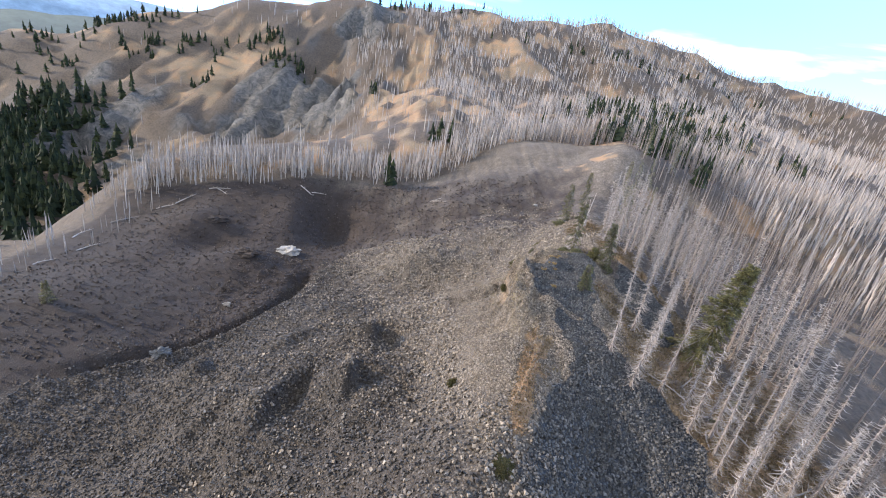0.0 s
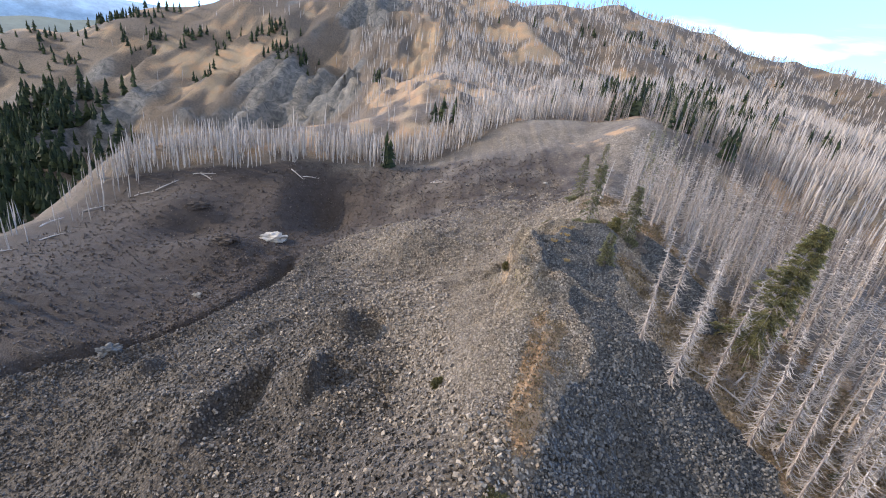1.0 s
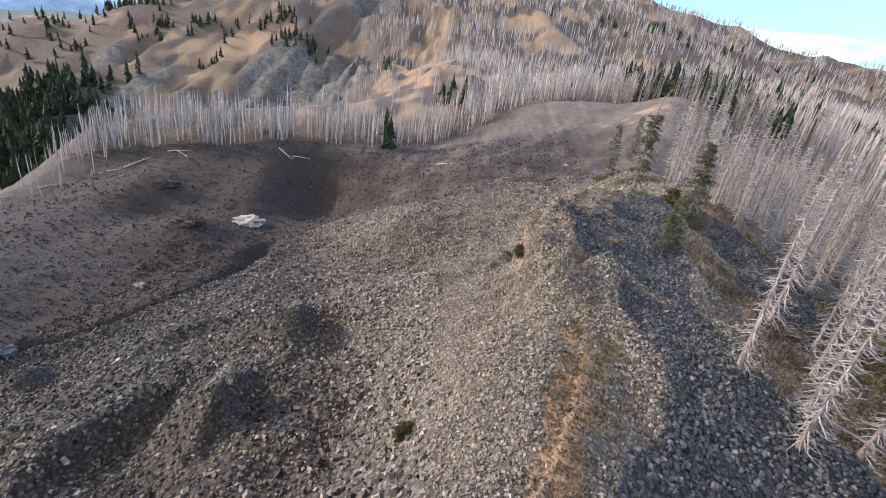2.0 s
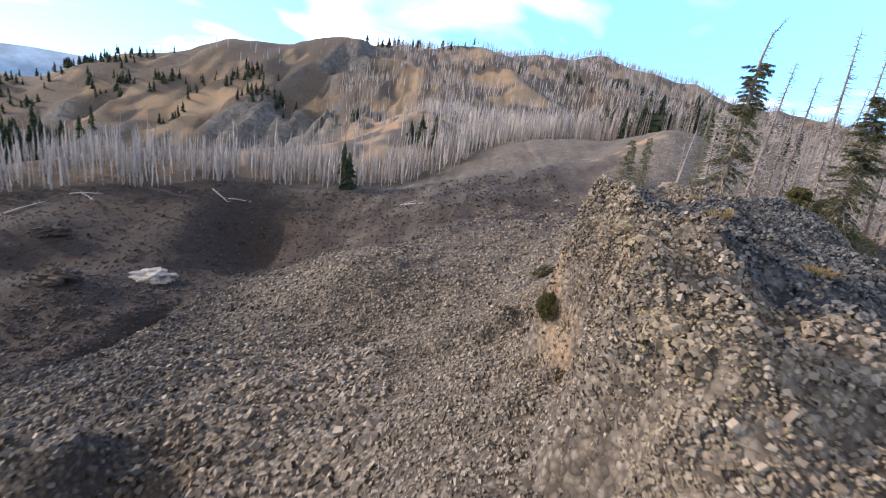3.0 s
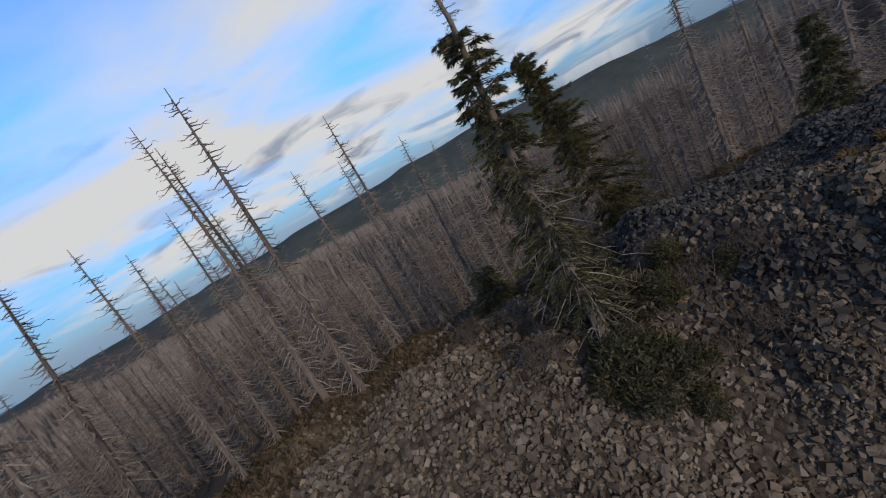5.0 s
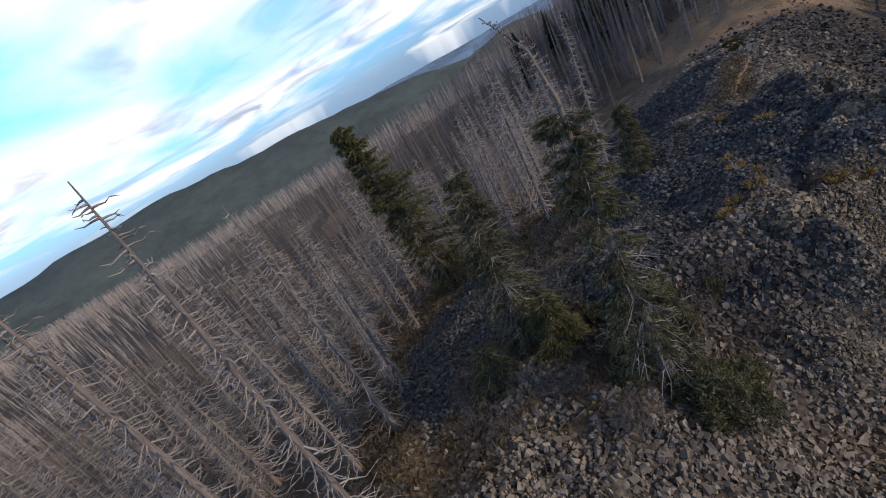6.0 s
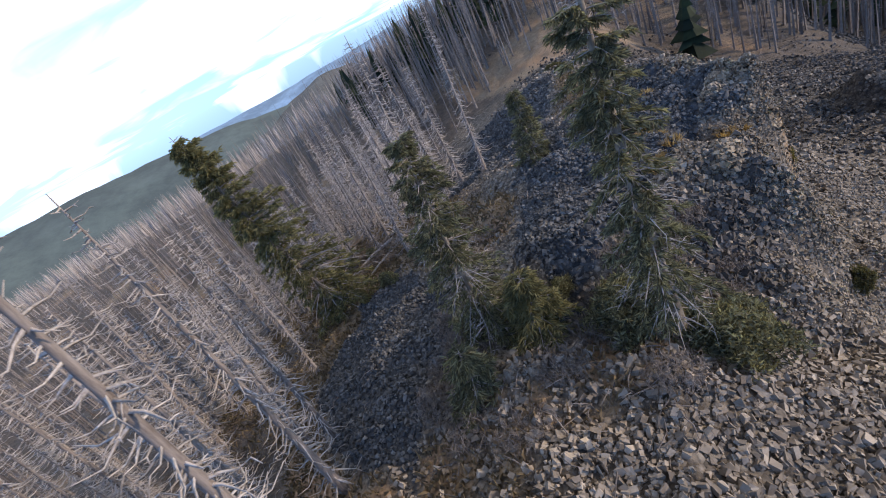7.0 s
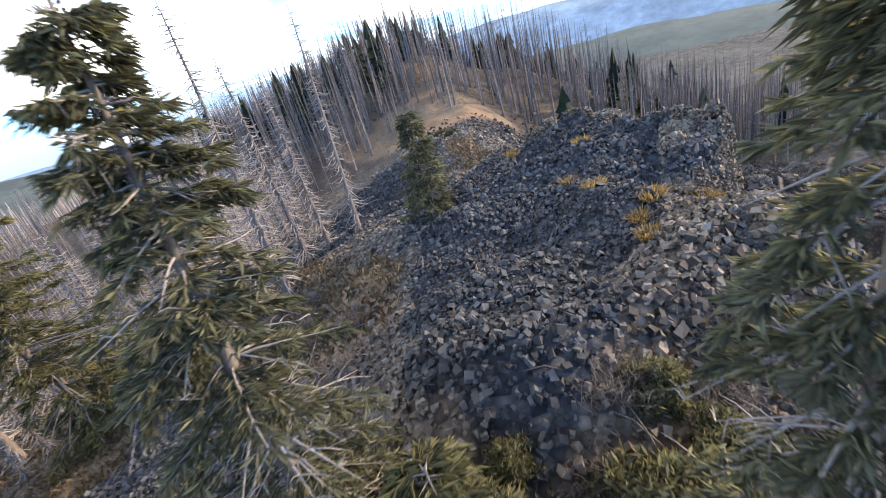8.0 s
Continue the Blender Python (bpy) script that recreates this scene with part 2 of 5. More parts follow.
def tube(points, radii, sides=6, cap=True):
    """Triangles of a tapering tube along points."""
    pts = np.asarray(points, float)
    n = len(pts)
    way = np.gradient(pts, axis=0)
    way /= np.linalg.norm(way, axis=1)[:, None] + 1e-9
    ref = np.where(np.abs(way[:, 2:3]) > 0.9, [[1.0, 0, 0]], [[0, 0, 1.0]])
    a = np.cross(way, ref)
    a /= np.linalg.norm(a, axis=1)[:, None] + 1e-9
    b = np.cross(way, a)
    th = np.arange(sides) * 2 * math.pi / sides
    ring = a[:, None, :] * np.cos(th)[None, :, None] + b[:, None, :] * np.sin(th)[None, :, None]
    v = (pts[:, None, :] + ring * np.asarray(radii)[:, None, None]).reshape(-1, 3)
    i, k = np.meshgrid(np.arange(n - 1), np.arange(sides), indexing="ij")
    p, q = i * sides + k, i * sides + (k + 1) % sides
    f = np.concatenate([np.stack([p, q, q + sides], -1).reshape(-1, 3), np.stack([p, q + sides, p + sides], -1).reshape(-1, 3)])
    if cap:
        f = np.concatenate([f, [[(n - 1) * sides, (n - 1) * sides + j, (n - 1) * sides + j + 1] for j in range(1, sides - 1)]])
    return v, f


def join(pieces):
    vs, fs, o = [], [], 0
    for v, f in pieces:
        vs.append(v)
        fs.append(np.asarray(f) + o)
        o += len(v)
    return np.concatenate(vs), np.concatenate(fs)


def scattered(template, places, sizes, turns, leans=None, squash=None):
    """One template's copies, joined into arrays."""
    v, f = template
    n = len(places)
    c, s = np.cos(turns)[:, None], np.sin(turns)[:, None]
    x, y, z = v[None, :, 0], v[None, :, 1], v[None, :, 2]
    w = np.ones((n, 1)) if squash is None else squash[:, None]
    out = np.stack([(x * c - y * s) * w, (x * s + y * c) * w, np.repeat(z, n, 0)], -1) * sizes[:, None, None]
    if leans is not None:
        out[:, :, 0] += out[:, :, 2] * leans[:, :1]
        out[:, :, 1] += out[:, :, 2] * leans[:, 1:]
    out += places[:, None, :]
    ff = f[None] + (np.arange(n) * len(v))[:, None, None]
    return out.reshape(-1, 3), ff.reshape(-1, f.shape[1])


ROCK_CORNERS = np.array([[x, y, z] for z in (-1, 1) for y in (-1, 1) for x in (-1, 1)], float)
ROCK_FACES = np.array([[4, 5, 7, 6], [0, 1, 5, 4], [2, 6, 7, 3], [0, 4, 6, 2], [1, 3, 7, 5]])


def rocks_at(places, sizes, rng, flat=0.6):
    """Angular stones with eight knocked-about corners, tilted at random."""
    n = len(places)
    v = np.repeat(ROCK_CORNERS[None], n, 0) * rng.uniform(0.45, 1.0, (n, 8, 3))
    v = v * np.stack([rng.uniform(0.7, 1.25, n), rng.uniform(0.55, 1.0, n), rng.uniform(flat * 0.5, flat, n)], -1)[:, None, :] * (sizes / 2)[:, None, None]
    q = rng.normal(0, 1, (n, 4)) * [1, 0.6, 0.6, 1]
    q /= np.linalg.norm(q, axis=1)[:, None]
    w, x, y, z = q.T
    r = np.stack([1 - 2 * (y * y + z * z), 2 * (x * y - z * w), 2 * (x * z + y * w), 2 * (x * y + z * w), 1 - 2 * (x * x + z * z), 2 * (y * z - x * w),
                  2 * (x * z - y * w), 2 * (y * z + x * w), 1 - 2 * (x * x + y * y)], -1).reshape(n, 3, 3)
    v = np.einsum("nij,nkj->nki", r, v) + places[:, None, :]
    f = ROCK_FACES[None] + (np.arange(n) * 8)[:, None, None]
    return v.reshape(-1, 3), f.reshape(-1, 4)


# ---------------------------------------------------------------- the ground
def sstep(a, b, v):
    t = np.clip((v - a) / (b - a), 0.0, 1.0)
    return t * t * (3 - 2 * t)

def bump(x, y, cx, cy, rx, ry, turn=0.0):
    c, s = math.cos(radians(turn)), math.sin(radians(turn))
    u, v = (x - cx) * c + (y - cy) * s, -(x - cx) * s + (y - cy) * c
    return np.exp(-(u / rx) ** 2 - (v / ry) ** 2)

def tooth(x, y, cx, cy, long, back, front, turn=0.0):
    """A ridge with a gentle western back and a steep eastern face."""
    c, s = math.cos(radians(turn)), math.sin(radians(turn))
    u, v = (x - cx) * c + (y - cy) * s, -(x - cx) * s + (y - cy) * c
    return np.exp(-((v / long) ** 2) - (u / np.where(u < 0, back, front)) ** 2)

def curve(v, knots, width):
    """Values of a broken line, its corners rounded over the given width."""
    ks, vs = zip(*knots)
    return sum(np.interp(v + width * o, ks, vs) for o in (-0.5, -0.25, 0.0, 0.25, 0.5)) / 5

WAVES = {}

def wav(x, y, size, seed):
    """Cheap rolling noise made of crossed sines, about -1 to 1."""
    if (size, seed) not in WAVES:
        r = np.random.RandomState(seed)
        WAVES[size, seed] = [(*r.uniform(0, 2 * math.pi, 2), 2 * math.pi / (size * r.uniform(0.6, 1.6))) for k in range(6)]
    out = 0
    for a, p, w in WAVES[size, seed]:
        out = out + np.sin((x * math.cos(a) + y * math.sin(a)) * w + p + 0.8 * np.sin((x * math.sin(a) - y * math.cos(a)) * w * 0.7 + p))
    return out / 3.2

SPINE_X = [(-900, -300), (-400, -120), (-150, -42), (-66, -30), (-49, -21.5), (-37, -15), (-28, -10), (-19, -8.5), (-10, -6), (-3, -1), (3, 3.5), (21, 9.5), (48, 22), (78, 38), (140, 64), (400, 185), (900, 300)]
SPINE_Z = [(-900, -190), (-400, -40), (-230, -4), (-160, 3), (-110, 2), (-66, -5), (-49, -4.5), (-37, -2.7), (-28, -2.7), (-20, -0.9), (-8, -0.1), (3, 0.2), (12, -1.6), (21, -2.8), (40, -3.5), (52, -3), (66, 1.5), (78, 6.5), (100, 6), (140, 6), (250, 10), (420, 10), (900, -90), (1500, -190)]
WEST = [(0, 0), (4, -2.0), (8, -5.0), (14, -9.0), (25, -12.8), (36, -16), (50, -22.5), (60, -24.0), (85, -23), (104, -25.5), (112, -29), (124, -44), (150, -74), (230, -104), (320, -114), (900, -190)]
EAST = [(0, 0), (6, -0.3), (12, -1.8), (18, -3.6), (30, -6.5), (60, -12), (120, -18.5), (250, -26), (420, -33), (700, -46), (1500, -130)]
RIDGE_Y = [(-1500, 300), (-520, 420), (-300, 500), (-180, 540), (-110, 560), (0, 565), (92, 580), (177, 592), (272, 625), (351, 615), (431, 570), (560, 480), (900, 380), (1500, 250)]
RIDGE_Z = [(-1500, -230), (-700, -120), (-520, -48), (-457, -22), (-430, -15), (-404, -11), (-376, 2), (-347, 12), (-316, 25), (-295, 32), (-226, 50), (-181, 63), (-115, 72), (-4, 79), (92, 86), (177, 94), (272, 92), (351, 72), (431, 57), (520, 49), (700, 14), (900, -60), (1500, -215)]
CREST = [(-26, -3.4), (-22, -1.6), (-20, -0.4), (-18.5, 0.2), (-16.5, 0.7), (-14, 1.05), (-11, 1.3), (-10.1, 1.15), (-9.6, 0.8), (-9.1, -0.2), (-8.6, -0.5), (-7.2, -0.2), (-6.2, 0.5), (-5.4, 1.35), (-4.8, 1.55), (-4.2, 1.0), (-3.5, 0.5), (-2.8, -0.6), (-2.2, -1.6)]
BACK = [(-26, -3.4), (-22, -1.6), (-20, -0.4), (-18.5, 0.2), (-16.5, 0.7), (-14, 1.05), (-10, 1.2), (-7, 1.15), (-5.4, 1.4), (-4.8, 1.5), (-4.2, 1.0), (-3.5, 0.5), (-2.8, -0.6), (-2.2, -1.6)]
FALL = [(-900, -290), (-300, -95), (-60, -10), (0, 0), (40, -10), (110, -40), (220, -80), (330, -92), (450, -105), (900, -260)]

def height(x, y):
    x, y = np.asarray(x, float), np.asarray(y, float)
    xs = curve(y, SPINE_X, 8)
    d = x - xs
    stretch = np.clip(112 / (xs + 116), 0.62, 1.6)
    west = curve(-d * (1 + (stretch - 1) * (0.5 + 0.5 * sstep(30, 90, -d))), WEST, 4)
    west = west * (1 - 0.55 * sstep(86, 150, y) * sstep(-130, -60, x))
    z = curve(y, SPINE_Z, 8) + np.where(d < 0, west, curve(d, EAST, 4))
    z = z - 38 * sstep(98, 190, y) * sstep(-15, -90, x)
    # hollows and swells of the scree field west of the ridge
    z = z - 4.2 * bump(x, y, -17, 13, 15, 11, 35) + 3.4 * bump(x, y, -29, 34, 14, 10) - 3.0 * bump(x, y, -62, -6, 12, 14)
    z = z + 3.0 * bump(x, y, -6, 42, 10, 12) - 5.5 * bump(x, y, -47, 62, 7, 12, 8) + 2.2 * bump(x, y, -60, 56, 6, 14, 8) - 2.5 * bump(x, y, -74, 40, 7, 10) + 3.2 * bump(x, y, -62, 29, 12, 8) + 3.0 * bump(x, y, -22, 24, 7, 6)
    z = z - 1.5 * bump(x, y, -44, -42, 12, 10) - 2.6 * bump(x, y, -4, -36, 6, 7) + 2.5 * bump(x, y, -10, 62, 18, 9) + 5.0 * bump(x, y, 18, 108, 22, 16) + 4.0 * bump(x, y, -78, 48, 12, 9) + 1.7 * bump(x, y, -14.5, -25, 3, 6) + 9.0 * bump(x, y, -53, -82, 15, 18) + 3.6 * bump(x, y, -30, -84, 15, 11) + 3.5 * bump(x, y, -57, -66, 9, 9)
    z = z - 1.6 * bump(x, y, -36.5, -25, 1.8, 5, -20) - 1.5 * bump(x, y, -41.5, -32, 2.2, 5, -20) - 1.6 * bump(x, y, -52, -27, 4, 5)
    # rubble mounds with steep lee sides to the east, and the hollows behind them
    z = z + 2.2 * tooth(x, y, -28.6, -12.2, 2.2, 5.0, 0.6, 0) - 1.6 * bump(x, y, -25.6, -13.5, 2.0, 3.4)
    z = z + 2.7 * tooth(x, y, -30.0, -22.4, 3.0, 3.4, 0.55, -3) - 0.9 * bump(x, y, -27.6, -23.0, 1.6, 3.2)
    z = z + 2.3 * tooth(x, y, -51.8, -13.9, 2.6, 4.5, 0.8, 0) + 0.9 * tooth(x, y, -37.5, -8.5, 2.6, 4.0, 1.0, 25)
    z = z + 1.9 * tooth(x, y, -38.8, -26.5, 7.0, 4.0, 1.2, -16) + 1.2 * tooth(x, y, -46.5, -26, 9.0, 4.5, 1.4, -28) + 0.9 * tooth(x, y, -40.5, -10, 6.0, 5.0, 1.2, -35)
    z = z - 1.9 * bump(x, y, -20.5, -18, 5, 11) - 1.8 * bump(x, y, -39, -7, 7, 7) + 2.2 * bump(x, y, -38.5, -28.5, 4.0, 5) + 1.5 * bump(x, y, -27.5, -25.5, 3, 4) + 2.0 * bump(x, y, -65, -9, 9, 9) + 2.0 * bump(x, y, -14, 21, 9, 7)
    # the knoll: a steep wall to the west, a back sloping gently to the east, a broken north face
    edge = -9.7 + 0.4 * np.sin(y * 0.9 + 0.6) + 0.25 * np.sin(y * 2.3 + 1) - 1.4 * sstep(-13, -18, y) + 2.2 * sstep(-9.7, -8.6, y) + 2.0 * sstep(-7.2, -4.6, y)
    crest = curve(y, CREST, 0.5)
    crest = crest + (curve(y, BACK, 1.0) - crest) * sstep(-6.2, -4.4, x)
    along = sstep(-24.5, -20.0, y) * (1 - sstep(-4.6, -2.4, y + 0.1 * (x + 4)))
    lift = along * sstep(edge - 1.2, edge + 0.5, x) * (1 - sstep(-3, 5, x))
    z = z - along * 2.2 * (1 - sstep(edge - 1.6, edge - 0.2, x)) * sstep(-22, -11, x)
    z = z * (1 - lift) + lift * (crest - 0.12 * (x - edge))
    z = z - 2.0 * bump(x, y, -7.5, -2.5, 3.5, 2.6) - 1.0 * bump(x, y, -2.5, -1.0, 2.4, 1.3) + 2.2 * bump(x, y, -7.2, -4.0, 1.7, 1.7) + 1.0 * bump(x, y, -4.0, -2.4, 1.2, 1.0) + 0.9 * bump(x, y, 1.2, -6.6, 1.8, 2.4) + 0.7 * bump(x, y, 9.8, -8.5, 2.5, 5)
    # the mountain to the north
    ry = curve(x, RIDGE_Y, 60)
    m = curve(x, RIDGE_Z, 30) + curve(ry - y, FALL, 20) * (1 + 0.5 * sstep(-30, -150, x))
    m = m + 5 * wav(x, y, 90, 3) * sstep(100, 200, y)
    k = 7.0
    far = np.maximum(z, m)
    z = far + k * np.log(np.exp((z - far) / k) + np.exp((m - far) / k)) - 0.0
    return z


def inside(x, y, corners, soft):
    """About 1 inside a convex outline given anticlockwise, 0 outside, soft over that many metres."""
    m = np.full(np.shape(x), 1e9)
    for (ax, ay), (bx, by) in zip(corners, corners[1:] + corners[:1]):
        l = math.hypot(bx - ax, by - ay)
        m = np.minimum(m, ((bx - ax) * (y - ay) - (by - ay) * (x - ax)) / l)
    return sstep(-soft, soft, m)


EASTWOOD = [(-400, -90), (-150, -30), (-90, -14), (-60, -6), (-45, 2), (-34, 6.5), (-27, 3.5), (-21, 5), (-16, 12), (-8, 14.5), (-3, 10.5), (4, 9.5), (12, 10), (22, 14), (48, 28), (70, 44), (86, 44), (150, 55)]
NORTHWOOD = [(-400, 60), (-110, 60), (-99, 65), (-71, 71), (-49, 82), (-35, 80), (-21, 89), (-9, 101), (5, 116), (20, 124), (32, 118), (42, 98), (48, 84), (400, 60)]


GULLY = [(-60, -95), (-20, -78), (-7, -62), (0, -54), (10, -49), (24, -47), (34, -46), (60, -36), (90, -36)]


# bare grassy places on the mountainside: how bare, middle, half widths
CLEARINGS = [(1.0, -46, 285, 22, 34), (1.0, -42, 400, 12, 60), (1.0, -14, 218, 30, 16), (0.9, 37, 462, 26, 14), (0.8, 20, 528, 34, 10), (0.6, -230, 385, 60, 46), (0.9, 62, 402, 24, 10), (0.8, 240, 545, 26, 22), (0.8, -96, 205, 30, 30)]


def zones(x, y):
    """How far each kind of ground covers a place: dark scree, grass, red cinders, ash of the woods, crags."""
    w = wav(x, y, 7, 21)
    clear = sum(k * bump(x, y, *c) for k, *c in CLEARINGS) * sstep(120, 170, y)
    dark = inside(x, y, [(-4.0, -20), (-2.2, -20.6), (-0.2, -14.6), (3.0, -3.6), (0.7, -3.9), (-2.0, -5.8), (-8.8, -9.9), (-9.2, -17)], 1.1)
    dark = np.maximum(dark, inside(x, y, [(-4.4, -29), (-0.6, -28.5), (-0.9, -21), (-6.2, -19.5), (-6.8, -21.2)], 0.8))
    dark = np.maximum(dark, inside(x, y, [(8.2, -1.2), (5.2, -8.5), (5.8, -12), (8.3, -19.5), (10.9, -18.2), (13.4, -11.5), (11.4, -5)], 0.7))
    dark = np.maximum(dark, inside(x, y, [(-14.5, -43), (-8.5, -47), (4.5, -40), (7.0, -33.5), (4.6, -28.4), (0.6, -24.0), (-5.8, -27.6), (-9.4, -32.2)], 0.7))
    dark = np.clip(dark + (0.2 * w + 0.45 * wav(x, y, 2.4, 26)) * np.clip(4 * dark * (1 - dark), 0, 1), 0, 1)
    grass = 0.95 * bump(x, y, 3.2, -15, 2.6, 5, 18) + 0.9 * bump(x, y, 9.5, 3.5, 3.5, 6) + 0.5 * bump(x, y, 4, -0.9, 4.2, 2.4) * (0.7 + 0.6 * wav(x, y, 1.6, 35)) + 0.3 * bump(x, y, 1, -1.5, 2, 2) + 0.4 * bump(x, y, -1.6, -3.4, 1.9, 1.7)
    grass = grass + 0.75 * bump(x, y, -9.2, -26.5, 2.0, 5.5, -14) * (0.75 + 0.35 * wav(x, y, 1.7, 27)) + 0.6 * bump(x, y, -12.6, -35.5, 1.6, 5, -18) * (0.8 + 0.4 * wav(x, y, 1.9, 28)) + 0.55 * bump(x, y, -12, -31, 0.9, 7, -18) + bump(x, y, 5.5, -24, 3, 3) + 0.8 * bump(x, y, 10, 22, 4, 9, -25) + 0.85 * bump(x, y, 15, -30, 12, 17)
    grass = grass + 0.95 * np.exp(-(((x - np.interp(y, (-22, -18, -11.5, -5, -1), (10.6, 12.4, 14.4, 12.8, 10.6))) / 1.1) ** 2)) * sstep(-24, -20, y) * (1 - sstep(-3, 1, y)) + (0.5 + 0.4 * w) * bump(x, y, 30, 80, 15, 9) + 0.9 * bump(x, y, -20, -62, 9, 14) + 0.55 * bump(x, y, -10.8, -12, 0.8, 8)
    wood = np.maximum(sstep(-2, 4, x - np.interp(y, *zip(*EASTWOOD))) * (y < 160), sstep(-3, 5, y - np.interp(x, *zip(*NORTHWOOD))))
    wood = np.maximum(wood, sstep(-104, -114, x))
    wood = np.maximum(wood, sstep(-52, -66, y + 0.35 * (x + 20)) * (x > -60))
    grass = np.clip(grass * (1 - dark) + (0.22 + 0.13 * (y > 60)) * wood + wood * 0.28 * wav(x, y, 60, 5) + wood * 0.25 * wav(x, y, 16, 6) + 0.75 * clear * wood, 0, 1) * (1 - 0.8 * sstep(-104, -125, x) * sstep(190, 110, y))
    xt = np.interp(y, *zip(*GULLY))
    red = np.clip(0.85 * sstep(5, -5, x - xt) * (1 - sstep(62, 78, y)) * (1 - wood) + 0.6 * sstep(20, 52, y) * (1 - sstep(72, 92, y)) * sstep(34, 14, x) + 0.12 * sstep(-5, 20, y) + 0.2 * wav(x, y, 9, 23) + 0.13 * wav(x, y, 3, 24), 0, 1)
    # the patch at (-320, 290) is grey scree with the valley's shade painted in
    crag = sstep(120, 170, y) * np.clip(1.15 * bump(x, y, -138, 345, 66, 60) + 0.85 * bump(x, y, -110, 490, 50, 36) + 0.95 * bump(x, y, -320, 290, 80, 90) + 0.35 * wav(x, y, 50, 8), 0, 1) * sstep(0, -50, x)
    return dark, grass * (1 - 0.9 * crag), red, wood, crag


def relief(x, y):
    """The ground's height with its small lumps."""
    z = height(x, y)
    dark, grass, red, wood, crag = zones(x, y)
    z = z + 0.22 * wav(x, y, 6, 31) + 0.10 * wav(x, y, 2.1, 32) * (1 - 0.6 * grass) + sstep(110, 200, y) * ((2.2 + 9 * crag) * (1 - 2 * np.abs(wav(x, y, 60, 33))) + (1.0 + 2.4 * crag) * (1 - 2 * np.abs(wav(x, y, 22, 34)))) * (0.3 + 0.7 * sstep(20, 90, curve(x, RIDGE_Y, 60) - y))
    xt = curve(y, GULLY, 5)
    along = sstep(-18, -8, y) * (1 - sstep(22, 34, y))
    z = z - along * (2.3 * np.exp(-(((x - xt) / 1.6) ** 2)) - 0.9 * np.exp(-(((x - xt - 3.4) / 2.2) ** 2)))
    rough = np.exp(-(((x + 9.5) / 3.2) ** 2)) * sstep(-25, -18, y) * (1 - sstep(-3, 1, y))
    z = z + rough * (0.4 * wav(x, y, 2.6, 41) + 0.25 * wav(x, y, 1.2, 42))
    far = np.hypot(x, y)
    return z + sstep(700, 1800, far) * 14 * wav(x, y, 700, 51)


def spread(lo, hi, fine_lo, fine_hi, step, ratio, limit):
    """Grid lines: close together in the middle, further and further apart outside."""
    mid = list(np.arange(fine_lo, fine_hi + 1e-6, step))
    out, s, v = [], step, fine_hi
    while v < hi:
        s = min(s * ratio, limit)
        v += s
        out.append(v)
    low, s, v = [], step, fine_lo
    while v > lo:
        s = min(s * ratio, limit)
        v -= s
        low.append(v)
    return np.array(low[::-1] + mid + out)


gx = spread(-4600, 4600, -38, 14, 0.42, 1.042, 160)
gy = spread(-4600, 4600, -40, 11, 0.44, 1.038, 160)
GX, GY = np.meshgrid(gx, gy)
GZ = relief(GX, GY)
nx, ny = len(gx), len(gy)
ii, jj = np.meshgrid(np.arange(nx - 1), np.arange(ny - 1))
a = (jj * nx + ii).ravel()
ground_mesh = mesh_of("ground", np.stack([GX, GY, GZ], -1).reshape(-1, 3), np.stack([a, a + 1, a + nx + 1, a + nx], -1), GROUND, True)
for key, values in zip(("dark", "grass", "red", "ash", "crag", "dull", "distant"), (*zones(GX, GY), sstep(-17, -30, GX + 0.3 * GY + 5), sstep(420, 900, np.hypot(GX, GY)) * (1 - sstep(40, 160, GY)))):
    ground_mesh.attributes.new(key, "FLOAT", "POINT").data.foreach_set("value", values.ravel().astype(np.float32))
ground = tagged(new("ground", ground_mesh), "stony mountain ridge with grey scree and dry grass", "ground", kind="structure")


def on_ground(x, y, sink=0.0):
    return float(relief(np.array([x]), np.array([y]))[0]) - sink


# ---------------------------------------------------------------- distant hills


def distant_hills(name, radius, base, peaks, tint, seed):
    """A ring of far hills, given by bearings and heights; haze is painted in as tint and glow."""
    b = np.radians(np.arange(0, 361, 1.5))
    top = curve(np.degrees(b), peaks, 6) + 9 * wav(np.degrees(b), b * 0, 14, seed) + 4 * wav(np.degrees(b), b * 0, 4, seed + 1)
    rows = []
    for k, (dr, dz) in enumerate(((-1500, None), (-1000, 0.18), (-650, 0.42), (-330, 0.75), (0, 1.0), (300, 0.2))):
        z = np.full(len(b), base) if dz is None else base + (top - base) * dz
        rows.append(np.stack([np.sin(b) * (radius + dr), np.cos(b) * (radius + dr), z], -1))
    v = np.concatenate(rows)
    n = len(b)
    f = [(r * n + i, r * n + i + 1, (r + 1) * n + i + 1, (r + 1) * n + i) for r in range(5) for i in range(n - 1)]
    m = Nodes(name)
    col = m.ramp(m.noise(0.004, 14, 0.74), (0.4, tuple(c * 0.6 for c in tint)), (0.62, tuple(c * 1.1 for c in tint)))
    # self-glow stands in for light scattered by the air
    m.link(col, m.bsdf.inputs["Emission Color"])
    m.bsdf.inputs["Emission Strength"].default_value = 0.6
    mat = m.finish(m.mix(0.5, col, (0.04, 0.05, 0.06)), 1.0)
    return tagged(new(name, mesh_of(name, v, f, mat, True)), "far wooded hills with painted haze under the sky", "hills", kind="structure")


